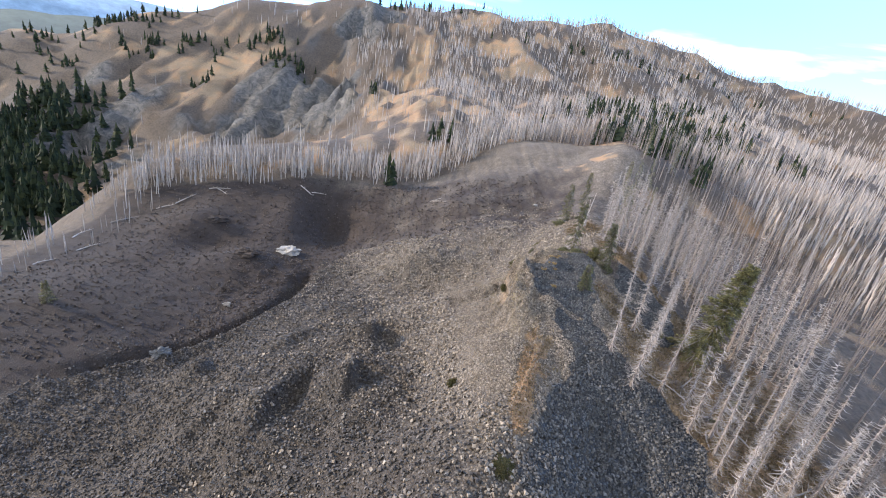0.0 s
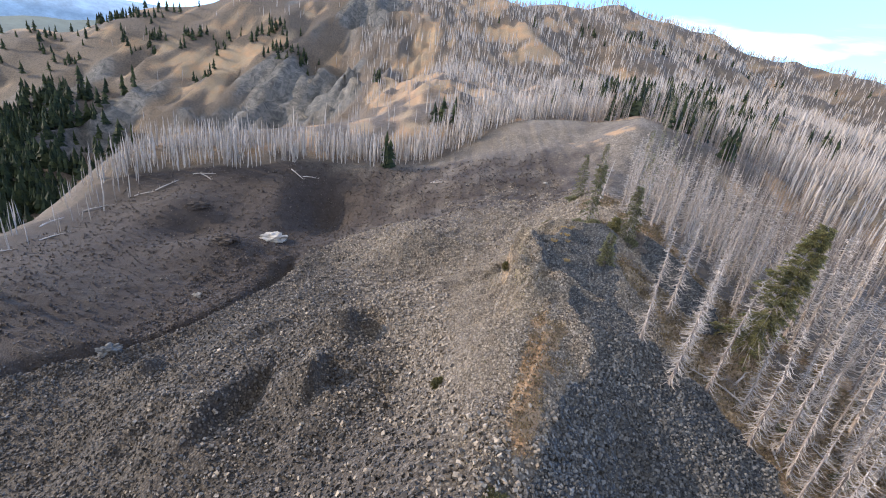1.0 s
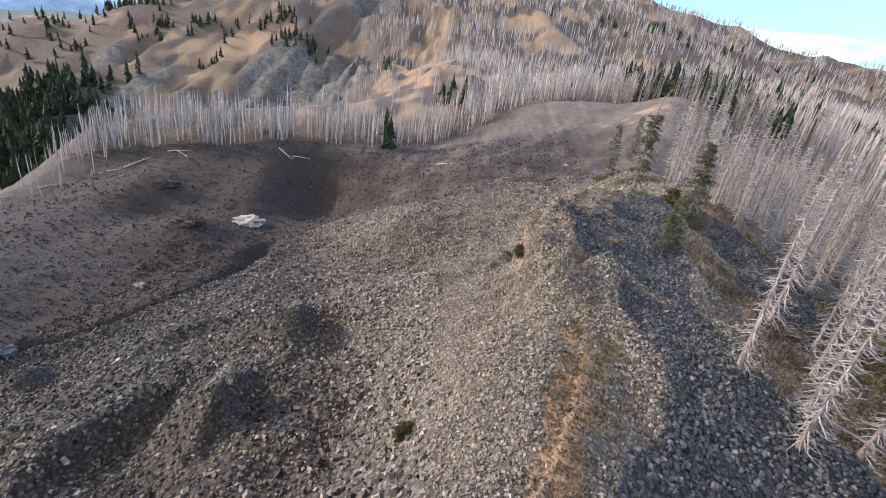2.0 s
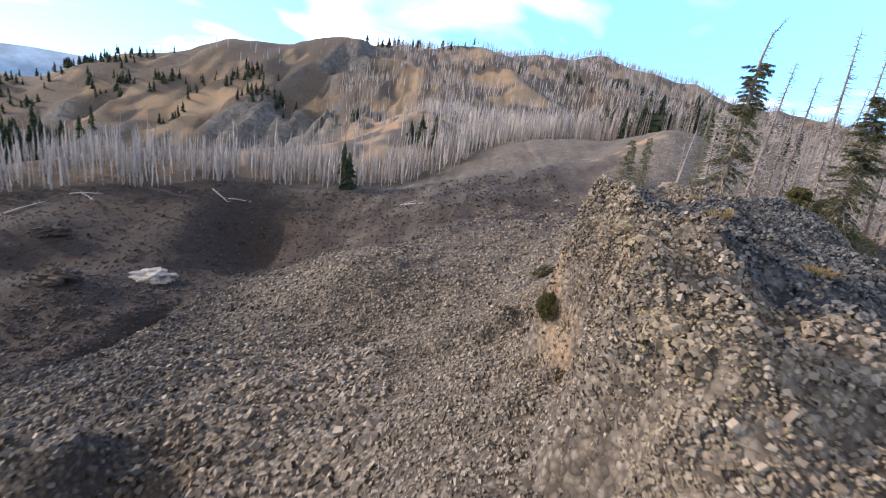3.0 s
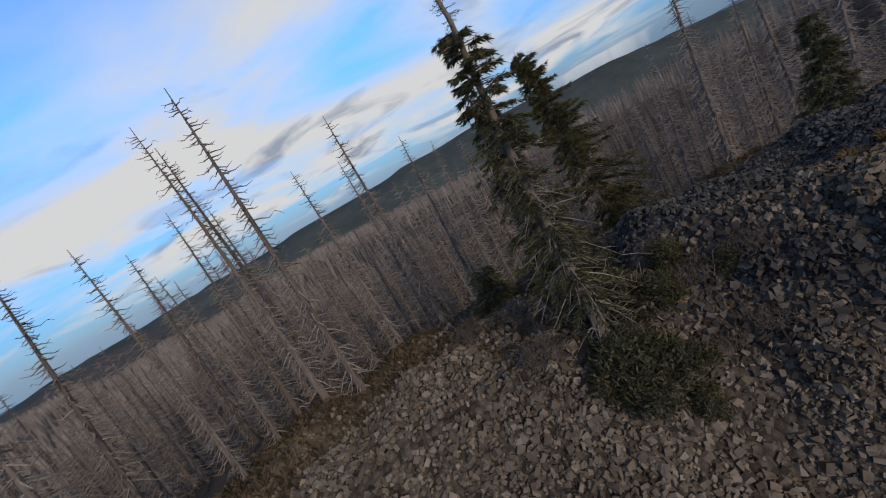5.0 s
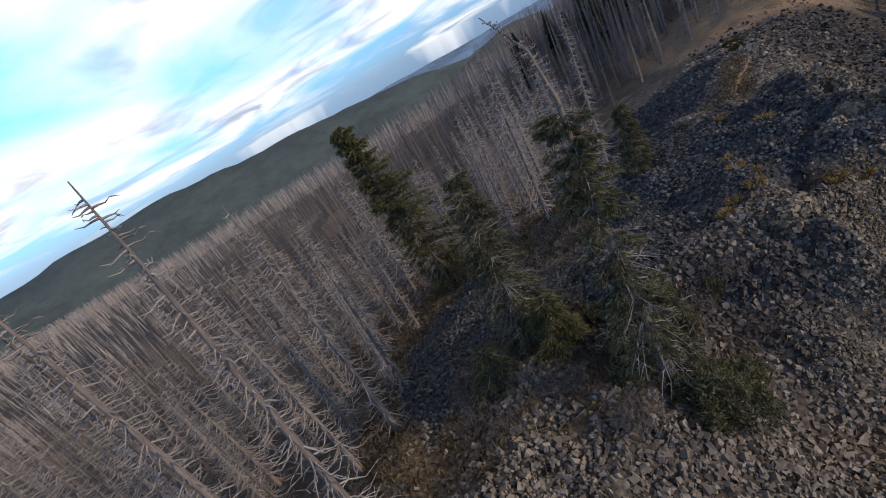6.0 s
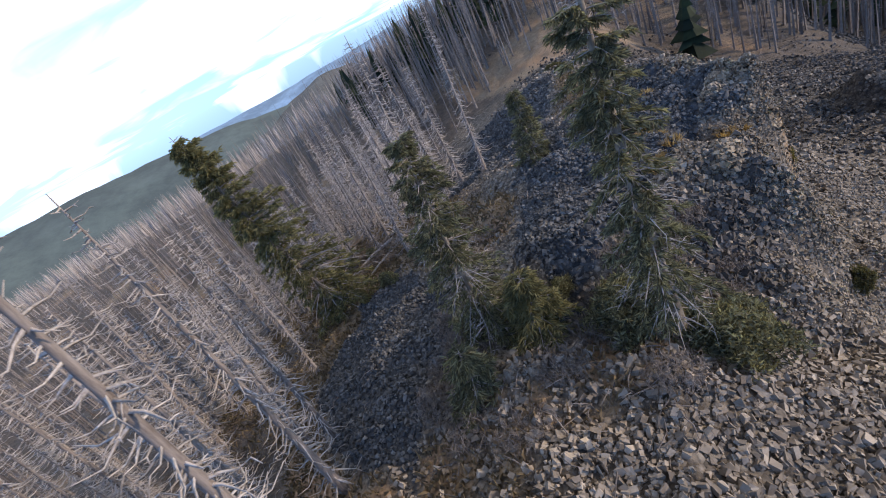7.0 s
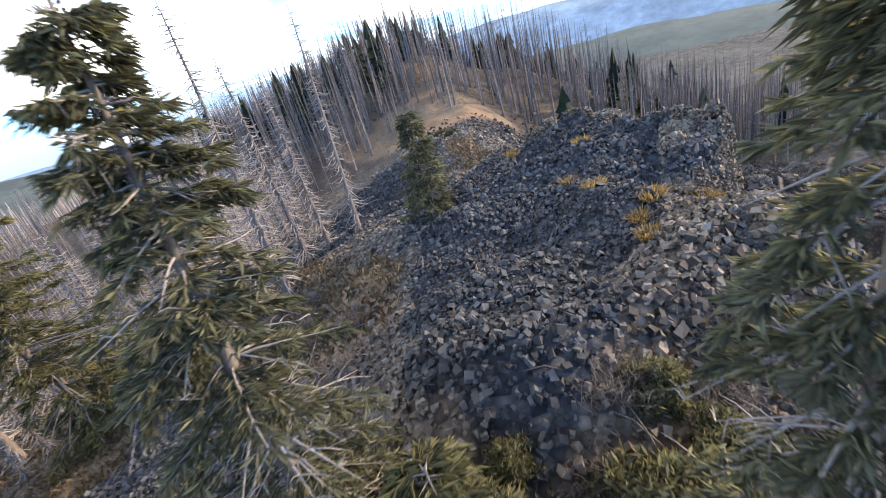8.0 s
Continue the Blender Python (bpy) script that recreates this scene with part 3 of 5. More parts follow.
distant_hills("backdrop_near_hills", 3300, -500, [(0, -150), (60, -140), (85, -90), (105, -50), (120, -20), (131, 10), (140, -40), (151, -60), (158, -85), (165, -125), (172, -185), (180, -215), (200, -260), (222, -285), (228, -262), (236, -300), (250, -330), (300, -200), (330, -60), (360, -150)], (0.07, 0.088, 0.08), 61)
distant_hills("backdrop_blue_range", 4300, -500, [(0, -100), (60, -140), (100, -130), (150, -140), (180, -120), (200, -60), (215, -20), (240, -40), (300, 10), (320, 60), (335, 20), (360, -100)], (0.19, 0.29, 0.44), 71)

# ---------------------------------------------------------------- trees


def snag_shape(h, rng, branches, sides=6, rings=7, segs=4, reach=1.5, low=0.06, skirt=0.45, branch_sides=3, twigs=0, kink=0.25, sharp=0.85, thick=0.022):
    """A dead conifer: arrays of its trunk and of its drooping branches."""
    t = np.linspace(0, 1, rings)
    ph = rng.uniform(0, 6.3, 2)
    axis = np.stack([kink * 0.02 * h * np.sin(t * 3.1 + ph[0]) * t, kink * 0.02 * h * np.sin(t * 2.3 + ph[1]) * t, t * h], -1)
    rad = (0.0088 * h + 0.035) * (1 - t) ** sharp + 0.012
    rad[0] *= 1.35
    axis[0, 2] -= 0.5
    trunk = tube(axis, rad, sides)
    out = []
    for k in range(branches):
        u = low + (0.97 - low) * ((k + rng.uniform(0, 1)) / branches) ** 1.05
        az = rng.uniform(0, 2 * math.pi)
        length = reach * (0.12 + 0.5 * (1 - u) ** 0.5 + skirt * 0.5 * max(0.0, 0.45 - u)) * rng.uniform(0.4, 1.15)
        rise = rng.uniform(-0.1, 0.25) + 0.5 * max(0, u - 0.7)
        droop = rng.uniform(0.45, 1.2) * (1.2 - 0.8 * u)
        s = np.linspace(0, 1, segs)
        side = rng.uniform(-0.5, 0.5)
        r = length * s
        zz = length * (rise * s - droop * s ** 1.5 + 3.2 * droop * np.maximum(0, s - 0.55) ** 2)
        bx = r * math.cos(az) - side * length * s ** 2 * math.sin(az)
        by = r * math.sin(az) + side * length * s ** 2 * math.cos(az)
        p0 = np.array([np.interp(u, t, axis[:, i]) for i in range(3)])
        line = p0 + np.stack([bx, by, zz], -1)
        out.append(tube(line, (thick + 0.013 * length) * (1 - 0.8 * s), branch_sides, False))
        for _ in range(twigs):
            m = rng.integers(1, segs)
            d = np.array([math.cos(az + rng.choice([-1, 1]) * rng.uniform(0.5, 1.2)), math.sin(az + rng.uniform(-1.2, 1.2)), rng.uniform(-0.9, 0.1)])
            tl = length * rng.uniform(0.18, 0.42)
            end = line[m] + d * tl
            midp = (line[m] + end) / 2 + [0, 0, 0.08 * tl]
            out.append(tube([line[m], midp, end], [0.014, 0.011, 0.004], 3, False))
    return trunk, join(out)


def fir_shape(h, rng, branches, reach, sprays, blades, dead_top=0.0, bend=0.0, low=0.03, thin=0.0, blade=0.17, flag=None, dead_low=None, sag=1.0):
    """A living conifer: trunk, bare wood of the branches, and needles as many small blades."""
    t = np.linspace(0, 1, 10)
    tip = np.maximum(0, t - 0.78) ** 2 * 9
    axis = np.stack([bend * tip + 0.012 * h * np.sin(t * 4), 0.010 * h * np.sin(t * 3 + 1), t * h - abs(bend) * 0.35 * tip], -1)
    rad = (0.012 * h + 0.05) * (1 - t) ** 0.9 + 0.012
    axis[0, 2] -= 0.4
    trunk = tube(axis, rad, 7)
    wood, green = [], []
    dead_low = thin if dead_low is None else dead_low
    for k in range(branches):
        u = low + (0.985 - low) * ((k + rng.uniform(0, 1)) / branches)
        az = rng.uniform(0, 2 * math.pi)
        shape = (1 - u) ** 0.75 * 0.95 + 0.10
        if flag is not None:
            shape *= 0.62 + 0.5 * max(0.0, math.cos(az - flag))
        length = reach * shape * rng.uniform(0.5, 1.12)
        bare = u > 1 - dead_top or rng.uniform() < (dead_low if u < 0.5 else thin)
        if u > 1 - dead_top:
            length *= 0.55
        s = np.linspace(0, 1, 5)
        droop = sag * rng.uniform(0.25, 0.75) * (1.1 - u)
        zz = length * (0.12 * s - droop * s ** 1.5 + 0.3 * np.maximum(0, s - 0.6) ** 2)
        sw = rng.uniform(-0.2, 0.2)
        p0 = np.array([np.interp(u, t, axis[:, i]) for i in range(3)])
        line = p0 + np.stack([length * (s * math.cos(az) - sw * s * s * math.sin(az)), length * (s * math.sin(az) + sw * s * s * math.cos(az)), zz], -1)
        wood.append(tube(line, (0.010 + 0.012 * length) * (1 - 0.85 * s), 4, False))
        if bare:
            for _ in range(4):
                m = rng.integers(1, 5)
                e = line[m] + length * rng.uniform(0.15, 0.4) * np.array([math.cos(az + rng.uniform(-1.3, 1.3)), math.sin(az + rng.uniform(-1.3, 1.3)), rng.uniform(-0.7, 0.4)])
                wood.append(tube([line[m], (line[m] + e) / 2 + [0, 0, 0.03], e], [0.010, 0.007, 0.002], 3, False))
            continue
        for _ in range(2):
            m = rng.integers(1, 4)
            e = line[m] + length * np.array([rng.normal(0, 0.16), rng.normal(0, 0.16), rng.uniform(-0.45, -0.1)])
            wood.append(tube([line[m], (line[m] + e) / 2, e], [0.009, 0.007, 0.002], 3, False))
        n = max(3, int(sprays * (0.35 + 0.65 * length / reach)))
        f = rng.uniform(0.12, 1.0, n)
        base = np.stack([np.interp(f, s, line[:, i]) for i in range(3)], -1)
        side = rng.choice([-1.0, 1.0], n) * rng.uniform(0.35, 1.25, n)
        ang = az + side
        reachn = blade * rng.uniform(0.5, 1.8, n) * (0.6 + 0.6 * (1 - f))
        dirs = np.stack([np.cos(ang), np.sin(ang), rng.uniform(-0.55, 0.25, n)], -1)
        for j in range(blades):
            fr = rng.uniform(0.0, 1.0, n)[:, None]
            root = base + dirs * reachn[:, None] * fr
            da = ang + rng.uniform(-0.8, 0.8, n)
            d = np.stack([np.cos(da), np.sin(da), rng.uniform(-0.9, 0.15, n)], -1) * (blade * rng.uniform(0.7, 1.7, n))[:, None]
            wv = np.cross(d, rng.normal(0, 1, (n, 3)))
            wv = wv / (np.linalg.norm(wv, axis=1)[:, None] + 1e-9) * (blade * rng.uniform(0.08, 0.16, n))[:, None]
            up = np.cross(wv, d)
            up = up / (np.linalg.norm(up, axis=1)[:, None] + 1e-9) * blade * 0.09
            v = np.stack([root, root + d * 0.5 + wv - up, root + d, root + d * 0.5 - wv - up], 1).reshape(-1, 3)
            o = (np.arange(n) * 4)[:, None]
            q = np.concatenate([o + [0, 1, 2], o + [0, 2, 3]])
            green.append((v, q))
    return trunk, join(wood), join(green)


def dead_tree(h, seed, branches, label, group="", bark=False, **kw):
    rng = np.random.default_rng(seed)
    trunk, limbs = snag_shape(h, rng, branches, **kw)
    root = thing("dead_tree", label, "dead tree", group)
    part("trunk", mesh_of("trunk", *trunk, BARK if bark else GREYWOOD, True), root)
    tagged(part("branchwork", mesh_of("branchwork", *limbs, GREYWOOD, True), root), kind="stuff")
    return root


def fir_tree(h, seed, label, name="fir_tree", category="fir tree", group="", needles=None, **kw):
    rng = np.random.default_rng(seed)
    trunk, wood, green = fir_shape(h, rng, **kw)
    root = thing(name, label, category, group)
    part("trunk", mesh_of("trunk", *trunk, LIVEBARK, True), root)
    tagged(part("branchwork", mesh_of("branchwork", *wood, GREYWOOD, True), root), kind="stuff")
    tagged(part("crown", mesh_of("crown", *green, needles or NEEDLES), root, "dark green needles"), kind="stuff")
    return root


def stand(ob, x, y, turn=0.0, size=1.0, lean=(0.0, 0.0), sink=0.1):
    ob.matrix_basis = pose(x, y, on_ground(x, y, sink), lean[0], lean[1], turn) @ Matrix.Diagonal((size, size, size, 1))
    return ob


# the living firs on and beside the knoll
stand(fir_tree(11.2, 11, "wind-bent green fir with a bare broken top beside the rock knoll", branches=300, reach=1.38, sprays=32, blades=8, dead_top=0.24, bend=2.0, thin=0.2, dead_low=0.5, blade=0.13, sag=1.6), 0.3, -1.2, 0, lean=(0, 1))
stand(fir_tree(7.4, 12, "ragged green fir on the grassy edge of dark scree", branches=280, reach=1.7, sprays=30, blades=8, dead_top=0.04, thin=0.24, dead_low=0.5, blade=0.13, sag=1.7), 4.4, -4.8)
stand(fir_tree(14.4, 13, "tall green fir leaning out of the dead woods", branches=320, reach=3.7, sprays=40, blades=7, dead_top=0.03, thin=0.1, dead_low=0.35, low=0.06, flag=3.4, blade=0.24, sag=1.3, needles=YELLOWNEEDLES), 12.3, -20.3, 0, lean=(0, 10.5))
stand(fir_tree(3.9, 14, "small green fir at the edge of dark scree", branches=80, reach=1.1, sprays=26, blades=6), -1.8, -15.0)
stand(fir_tree(2.2, 15, "bushy young fir with yellow-green tips", branches=90, reach=1.3, sprays=28, blades=7, needles=YELLOWNEEDLES), 3.2, -3.4)
stand(fir_tree(1.7, 16, "low young fir in dry grass", branches=60, reach=1.1, sprays=20, blades=6), 5.6, -2.4)
stand(fir_tree(9.4, 17, "dark green fir below the grassy saddle", branches=150, reach=1.9, sprays=22, blades=5), 9.8, 33.5)
stand(fir_tree(8.6, 18, "dark green fir below the grassy saddle", branches=130, reach=1.8, sprays=20, blades=5), 18.5, 47.5)
for k, (x, y, h) in enumerate(((30, 52, 11), (25.7, 42.9, 12), (34, 55, 11), (46, 80, 10), (54, 76, 12), (40, 60, 11), (21, 30, 9.5), (18.5, 22.5, 9.5), (29, 34, 11))):
    stand(fir_tree(h, 30 + k, "dark slim fir among the dead trees", branches=100, reach=1.5, sprays=16, blades=4), x, y)


def cushion_shape(wide, high, rng, clumps, blades, blade):
    """A low uneven cushion of foliage: short twigs, each with a tuft of small blades."""
    a, q = rng.uniform(0, 2 * math.pi, clumps), np.sqrt(rng.uniform(0, 1, clumps))
    lobes = 0.75 + 0.3 * np.sin(a * 2 + rng.uniform(0, 6)) * np.sin(a * 3 + rng.uniform(0, 6))
    x, y = wide * 0.5 * q * lobes * np.cos(a), wide * 0.5 * q * lobes * np.sin(a)
    z = high * np.clip(1 - q ** 2.2, 0.12, 1) * rng.uniform(0.35, 1.0, clumps)
    wood = []
    for k in range(0, clumps, 3):
        e = np.array([x[k], y[k], z[k]])
        r = np.array([x[k] * 0.8 + rng.normal(0, 0.04), y[k] * 0.8 + rng.normal(0, 0.04), -0.08])
        wood.append(tube([r, (r + e) / 2 + rng.normal(0, 0.03, 3), e], [0.012, 0.009, 0.003], 3, False))
    n = clumps * blades
    top = np.repeat(np.stack([x, y, z], -1), blades, 0) + rng.normal(0, 0.45, (n, 3)) * blade
    d = rng.normal(0, 1, (n, 3)) * [1, 1, 0.6] + [0, 0, 0.55]
    d = d / np.linalg.norm(d, axis=1)[:, None] * (blade * rng.uniform(0.6, 1.5, n))[:, None]
    w = np.cross(d, rng.normal(0, 1, (n, 3)))
    w = w / (np.linalg.norm(w, axis=1)[:, None] + 1e-9) * (blade * rng.uniform(0.1, 0.2, n))[:, None]
    v = np.stack([top, top + d * 0.5 + w, top + d, top + d * 0.5 - w], 1).reshape(-1, 3)
    o = (np.arange(n) * 4)[:, None]
    return join(wood), (v, np.concatenate([o + [0, 1, 2], o + [0, 2, 3]]))


def mat_of_fir(seed, label, x, y, wide, high):
    rng = np.random.default_rng(seed)
    wood, green = cushion_shape(wide * 1.9, high, rng, 520, 22, 0.15)
    root = thing("shrub", label, "shrub")
    tagged(part("stemwork", mesh_of("stemwork", *wood, LIVEBARK, True), root), kind="stuff")
    tagged(part("foliage", mesh_of("foliage", *green, NEEDLES), root, "dark green needles"), kind="stuff")
    return stand(root, x, y)


mat_of_fir(41, "dark green mat of low fir at a tree foot", -0.4, -0.5, 1.9, 1.2)
mat_of_fir(42, "dark green mat of low fir at a tree foot", 1.0, -2.3, 1.9, 1.2)
mat_of_fir(43, "dark green mat of low fir in dry grass", 4.6, -5.6, 1.6, 1.0)
mat_of_fir(44, "dark green mat of low fir below the saddle", 8.6, 31.4, 2.6, 0.8)


# ---------------------------------------------------------------- dead woods
SNAGS = [dead_tree(h, 100 + k, (230, 190, 230, 190, 180, 190)[k], "grey weathered dead conifer with drooping bare branches", "burned woods", bark=True, twigs=1, reach=r, segs=4, thick=0.023) for k, (h, r) in enumerate(((12.0, 2.0), (11.5, 1.6), (10.5, 1.9), (11.0, 1.5), (9.5, 1.6), (12.5, 1.6)))]
SNAGS += [dead_tree(h, 120 + k, 120, "grey weathered dead conifer with drooping bare branches", "burned woods", bark=True, reach=2.3, segs=3, sides=5, rings=5, thick=0.044) for k, h in enumerate((11.5, 13.0, 9.5, 12.2))]
PLACES = [(4.0, -19.2, 0), (2.4, -26.0, 0), (-0.6, -24.2, 1), (0.8, -28.0, 2), (10.7, -2.9, 3), (9.0, 2.3, 3), (11.4, -0.9, 1), (13.2, 2.2, 5), (12.2, 5.2, 1), (15.4, -0.6, 5), (11.0, 6.8, 3), (17.2, 3.4, 5), (17.0, -4.3, 1), (13.6, -3.9, 1), (15.8, -11.8, 5), (11.4, -5.9, 3), (20.2, -16.8, 3), (18.8, -31.0, 2), (13.0, -7.2, 5)]
rng = np.random.default_rng(5)
taken = [(p[0], p[1]) for p in PLACES]
for k in range(9000):
    if len(PLACES) >= 290:
        break
    x, y = (rng.uniform(9, 27), rng.uniform(-16, 10)) if k < 400 else (rng.uniform(0, 52), rng.uniform(-66, 40))
    w = x - np.interp(y, *zip(*EASTWOOD))
    if w < 0 or w > 22 or math.hypot(x - 12.3, y + 20.3) < 5 or min(math.hypot(x - p, y - q) for p, q in taken) < 2.2:
        continue
    if math.hypot(x - 9.5, y + 14) < 4.5 or math.hypot(x - 9, y + 25) < 4.5:
        continue
    PLACES.append((x, y, int(rng.integers(0, 6)) if math.hypot(x - 5, y - 2) < 24 or math.hypot(x - 8, y + 30) < 11 else int(rng.integers(6, 10))))
    taken.append((x, y))
used = set()
for x, y, k in PLACES:
    m = pose(x, y, on_ground(x, y, 0.15), rng.normal(0, 2.0), rng.normal(0, 2.0), rng.uniform(0, 360))
    s = rng.uniform(0.55, 1.1) if math.hypot(x - 2, y + 24) > 6 else rng.uniform(0.92, 1.0)
    if k in used:
        copy_thing(SNAGS[k], m @ Matrix.Diagonal((s, s, s, 1)))
    else:
        SNAGS[k].matrix_basis = m
        used.add(k)


def wood_density(x, y):
    """Dead trees to the square metre."""
    east = x - np.interp(y, *zip(*EASTWOOD))
    north = y - np.interp(x, *zip(*NORTHWOOD))
    d = np.where((east > 0) & (y < 160), np.where(np.hypot(x, y) < 75, 0.06, 0.085), 0.0)
    d = np.where((north > 0), np.maximum(d, np.where(north < 26, 0.3, 0.11) * (0.3 + 0.85 * sstep(-0.5, 0.4, wav(x, y, 13, 12)))), d)
    d = np.where((east > 0) & (north < 12) & (y < 130) & (y > 60) & (x < 44), 0.0, d)
    clear = sstep(-0.1, 0.35, wav(x, y, 75, 9) + 0.45 * wav(x, y, 28, 10))
    left = sstep(-90, -170, x) * sstep(105, 150, y)
    strip = sstep(12, 28, north) * sstep(0, -30, x) * sstep(250, 190, y)
    d = d * (1 - 0.97 * strip)
    d = d * (1 - 0.75 * clear * sstep(110, 170, y)) * (1 - 0.8 * left)
    bare = sstep(-52, -84, x) * sstep(165, 200, y) * (1 - np.clip(1.2 * bump(x, y, -90, 432, 26, 34) + bump(x, y, -72, 350, 12, 30) + bump(x, y, -215, 480, 70, 22) + 0.6 * bump(x, y, -300, 270, 60, 70), 0, 1))
    glade = np.clip(1.25 * sum(k * bump(x, y, *c) for k, *c in CLEARINGS), 0, 1)
    d = d * (1 - 0.95 * bare) * (1 - 0.95 * sstep(0.25, 0.8, glade) * (y > 130))
    behind = 2.2 * sstep(-58, -72, y + 0.35 * (x + 20)) * (x < 8)
    d = np.maximum(d, 0.11 * behind * (1 - bump(x, y, -20, -62, 8, 10)))
    d = d * (1 - 0.9 * sstep(0.3, 0.7, zones(x, y)[4]))
    return d * (1 - 0.4 * sstep(200, 480, np.hypot(x, y)))


def strew(rng, x0, x1, y0, y1, top):
    n = int((x1 - x0) * (y1 - y0) * top)
    p = np.stack([rng.uniform(x0, x1, n), rng.uniform(y0, y1, n)], -1)
    return p[rng.uniform(0, top, n) < wood_density(p[:, 0], p[:, 1])]


def woods(name, label, templates, p, rng, hmin, hmax, category="dead woods", limbs=None):
    pieces, which = [], []
    z = relief(p[:, 0], p[:, 1]) - 0.2
    pick = rng.integers(0, len(templates), len(p))
    for k, tpl in enumerate(templates):
        s = pick == k
        n = int(s.sum())
        if n:
            wide = rng.uniform(0.7, 1.1, n) * np.clip(np.hypot(p[s, 0], p[s, 1]) / 220, 1.0, 2.0)
            pieces.append(scattered(tpl[:2], np.stack([p[s, 0], p[s, 1], z[s]], -1), rng.uniform(hmin, hmax, n), rng.uniform(0, 6.3, n), rng.normal(0, 0.035, (n, 2)), wide))
            which.append(np.tile(np.arange(len(tpl[1])) < tpl[2], n))
    return tagged(new(name, mesh_of(name, *join(pieces), limbs or GREYWOOD, False, BARK, np.concatenate(which))), label, category, kind="stuff")


def unit_snag(seed, branches, **kw):
    rng = np.random.default_rng(seed)
    trunk, limbs = snag_shape(12.0, rng, branches, **kw)
    v, f = join([trunk, limbs])
    return v / 12.0, f, len(trunk[1])


rng = np.random.default_rng(6)
MID = [unit_snag(200 + k, 36, sides=4, rings=3, segs=2, reach=1.5, thick=0.05) for k in range(4)]
LOW = [unit_snag(240 + k, 20, sides=3, rings=3, segs=2, reach=1.1, thick=0.055) for k in range(4)]


def far_snag(seed, sides=3, rings=3, wide=0.03):
    """A slim dead conifer seen from afar, its short branches a ragged spindle; one metre high."""
    r = np.random.default_rng(seed)
    t = np.linspace(0, 1, rings)
    fat = np.interp(t, [0, 0.06, 0.3, 1.0], [0.45, 0.5, 1.0, 0.12]) * wide * r.uniform(0.6, 1.35, rings)
    line = np.stack([r.normal(0, 0.006, rings), r.normal(0, 0.006, rings), t], -1)
    v, f = tube(line, fat, sides, False)
    v[:, :2] += r.normal(0, 0.25, (len(v), 2)) * wide * np.clip(1 - v[:, 2:], 0.1, 1)
    v[:, 2] += r.normal(0, 0.03, len(v))
    return v, f, 0


FAR = [far_snag(210 + k) for k in range(8)]
RIM = [far_snag(220 + k, 4, 9, 0.028) for k in range(8)]
p = np.concatenate([strew(rng, -110, 120, -170, 150, 0.25), strew(rng, -115, 44, 60, 150, 0.35)])
keep = np.ones(len(p), bool)
for x, y in taken:
    keep &= np.hypot(p[:, 0] - x, p[:, 1] - y) > 1.6
keep &= ~((p[:, 0] - np.interp(p[:, 1], *zip(*EASTWOOD)) < 19) & (p[:, 1] > -62) & (p[:, 1] < 36) & (p[:, 0] > 0))
p = p[keep]
near = (np.hypot(p[:, 0] - 10, p[:, 1] + 5) < 78)
south = ~near & (p[:, 1] < -45) & (np.hypot(p[:, 0] + 20, p[:, 1] + 40) < 95)
SLIM = [unit_snag(230 + k, 22, sides=3, rings=3, segs=2, reach=1.1, thick=0.055) for k in range(4)]
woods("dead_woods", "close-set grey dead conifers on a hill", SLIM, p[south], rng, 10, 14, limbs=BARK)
near_or_south = near | south
# near trees further south get darker wood on their branches
southern = near & (p[:, 1] < -28)
woods("dead_woods", "dense stand of grey dead conifers on the slope", MID, p[near & ~southern], rng, 6.5, 13.0, limbs=DULLWOOD)
woods("dead_woods", "dense stand of dark dead conifers to the south", MID, p[southern], rng, 9, 13.5, limbs=BARK)
front = ~near_or_south & (np.abs(p[:, 1] + 5) < 132)
below = front & (p[:, 0] > 24)
woods("dead_woods", "pale dead conifers lining the scree", RIM, p[front & ~below], rng, 4, 9.5)
woods("dead_woods", "grey-brown dead conifers on the lower slope", LOW, p[below], rng, 6, 12.5, limbs=GREYWOOD)
dip = np.stack([rng.uniform(40, 190, 2600), rng.uniform(0, 125, 2600)], -1)
dip = dip[(dip[:, 0] - np.interp(dip[:, 1], *zip(*EASTWOOD)) > 20) & (rng.uniform(0, 1, 2600) < 0.55 + 0.45 * np.sin(dip[:, 0] * 0.09) * np.sin(dip[:, 1] * 0.11 + 1))]
woods("dead_woods", "grey dead conifers filling the dip beside the scree", LOW, dip[dip[:, 0] < 80], rng, 8, 13, limbs=GREYWOOD)
woods("dead_woods", "grey dead conifers filling the dip beside the scree", RIM, dip[dip[:, 0] >= 80], rng, 8, 13)
p2 = np.concatenate([p[~near_or_south & ~front], strew(rng, 120, 560, -300, 150, 0.05), strew(rng, -420, 560, 150, 650, 0.1), strew(rng, -160, 200, -420, -170, 0.06)])
p2 = p2[p2[:, 1] < curve(p2[:, 0], RIDGE_Y, 60) + 25]
woods("dead_woods", "grey dead conifers covering the far mountainside", FAR, p2, rng, 6, 10)
# lone trunks along the western rim of the scree
k = 60
rim = np.stack([rng.uniform(-118, -96, k), rng.uniform(5, 66, k)], -1)
woods("dead_woods", "scattered grey dead trunks along the scree rim", FAR, rim, rng, 3, 8)


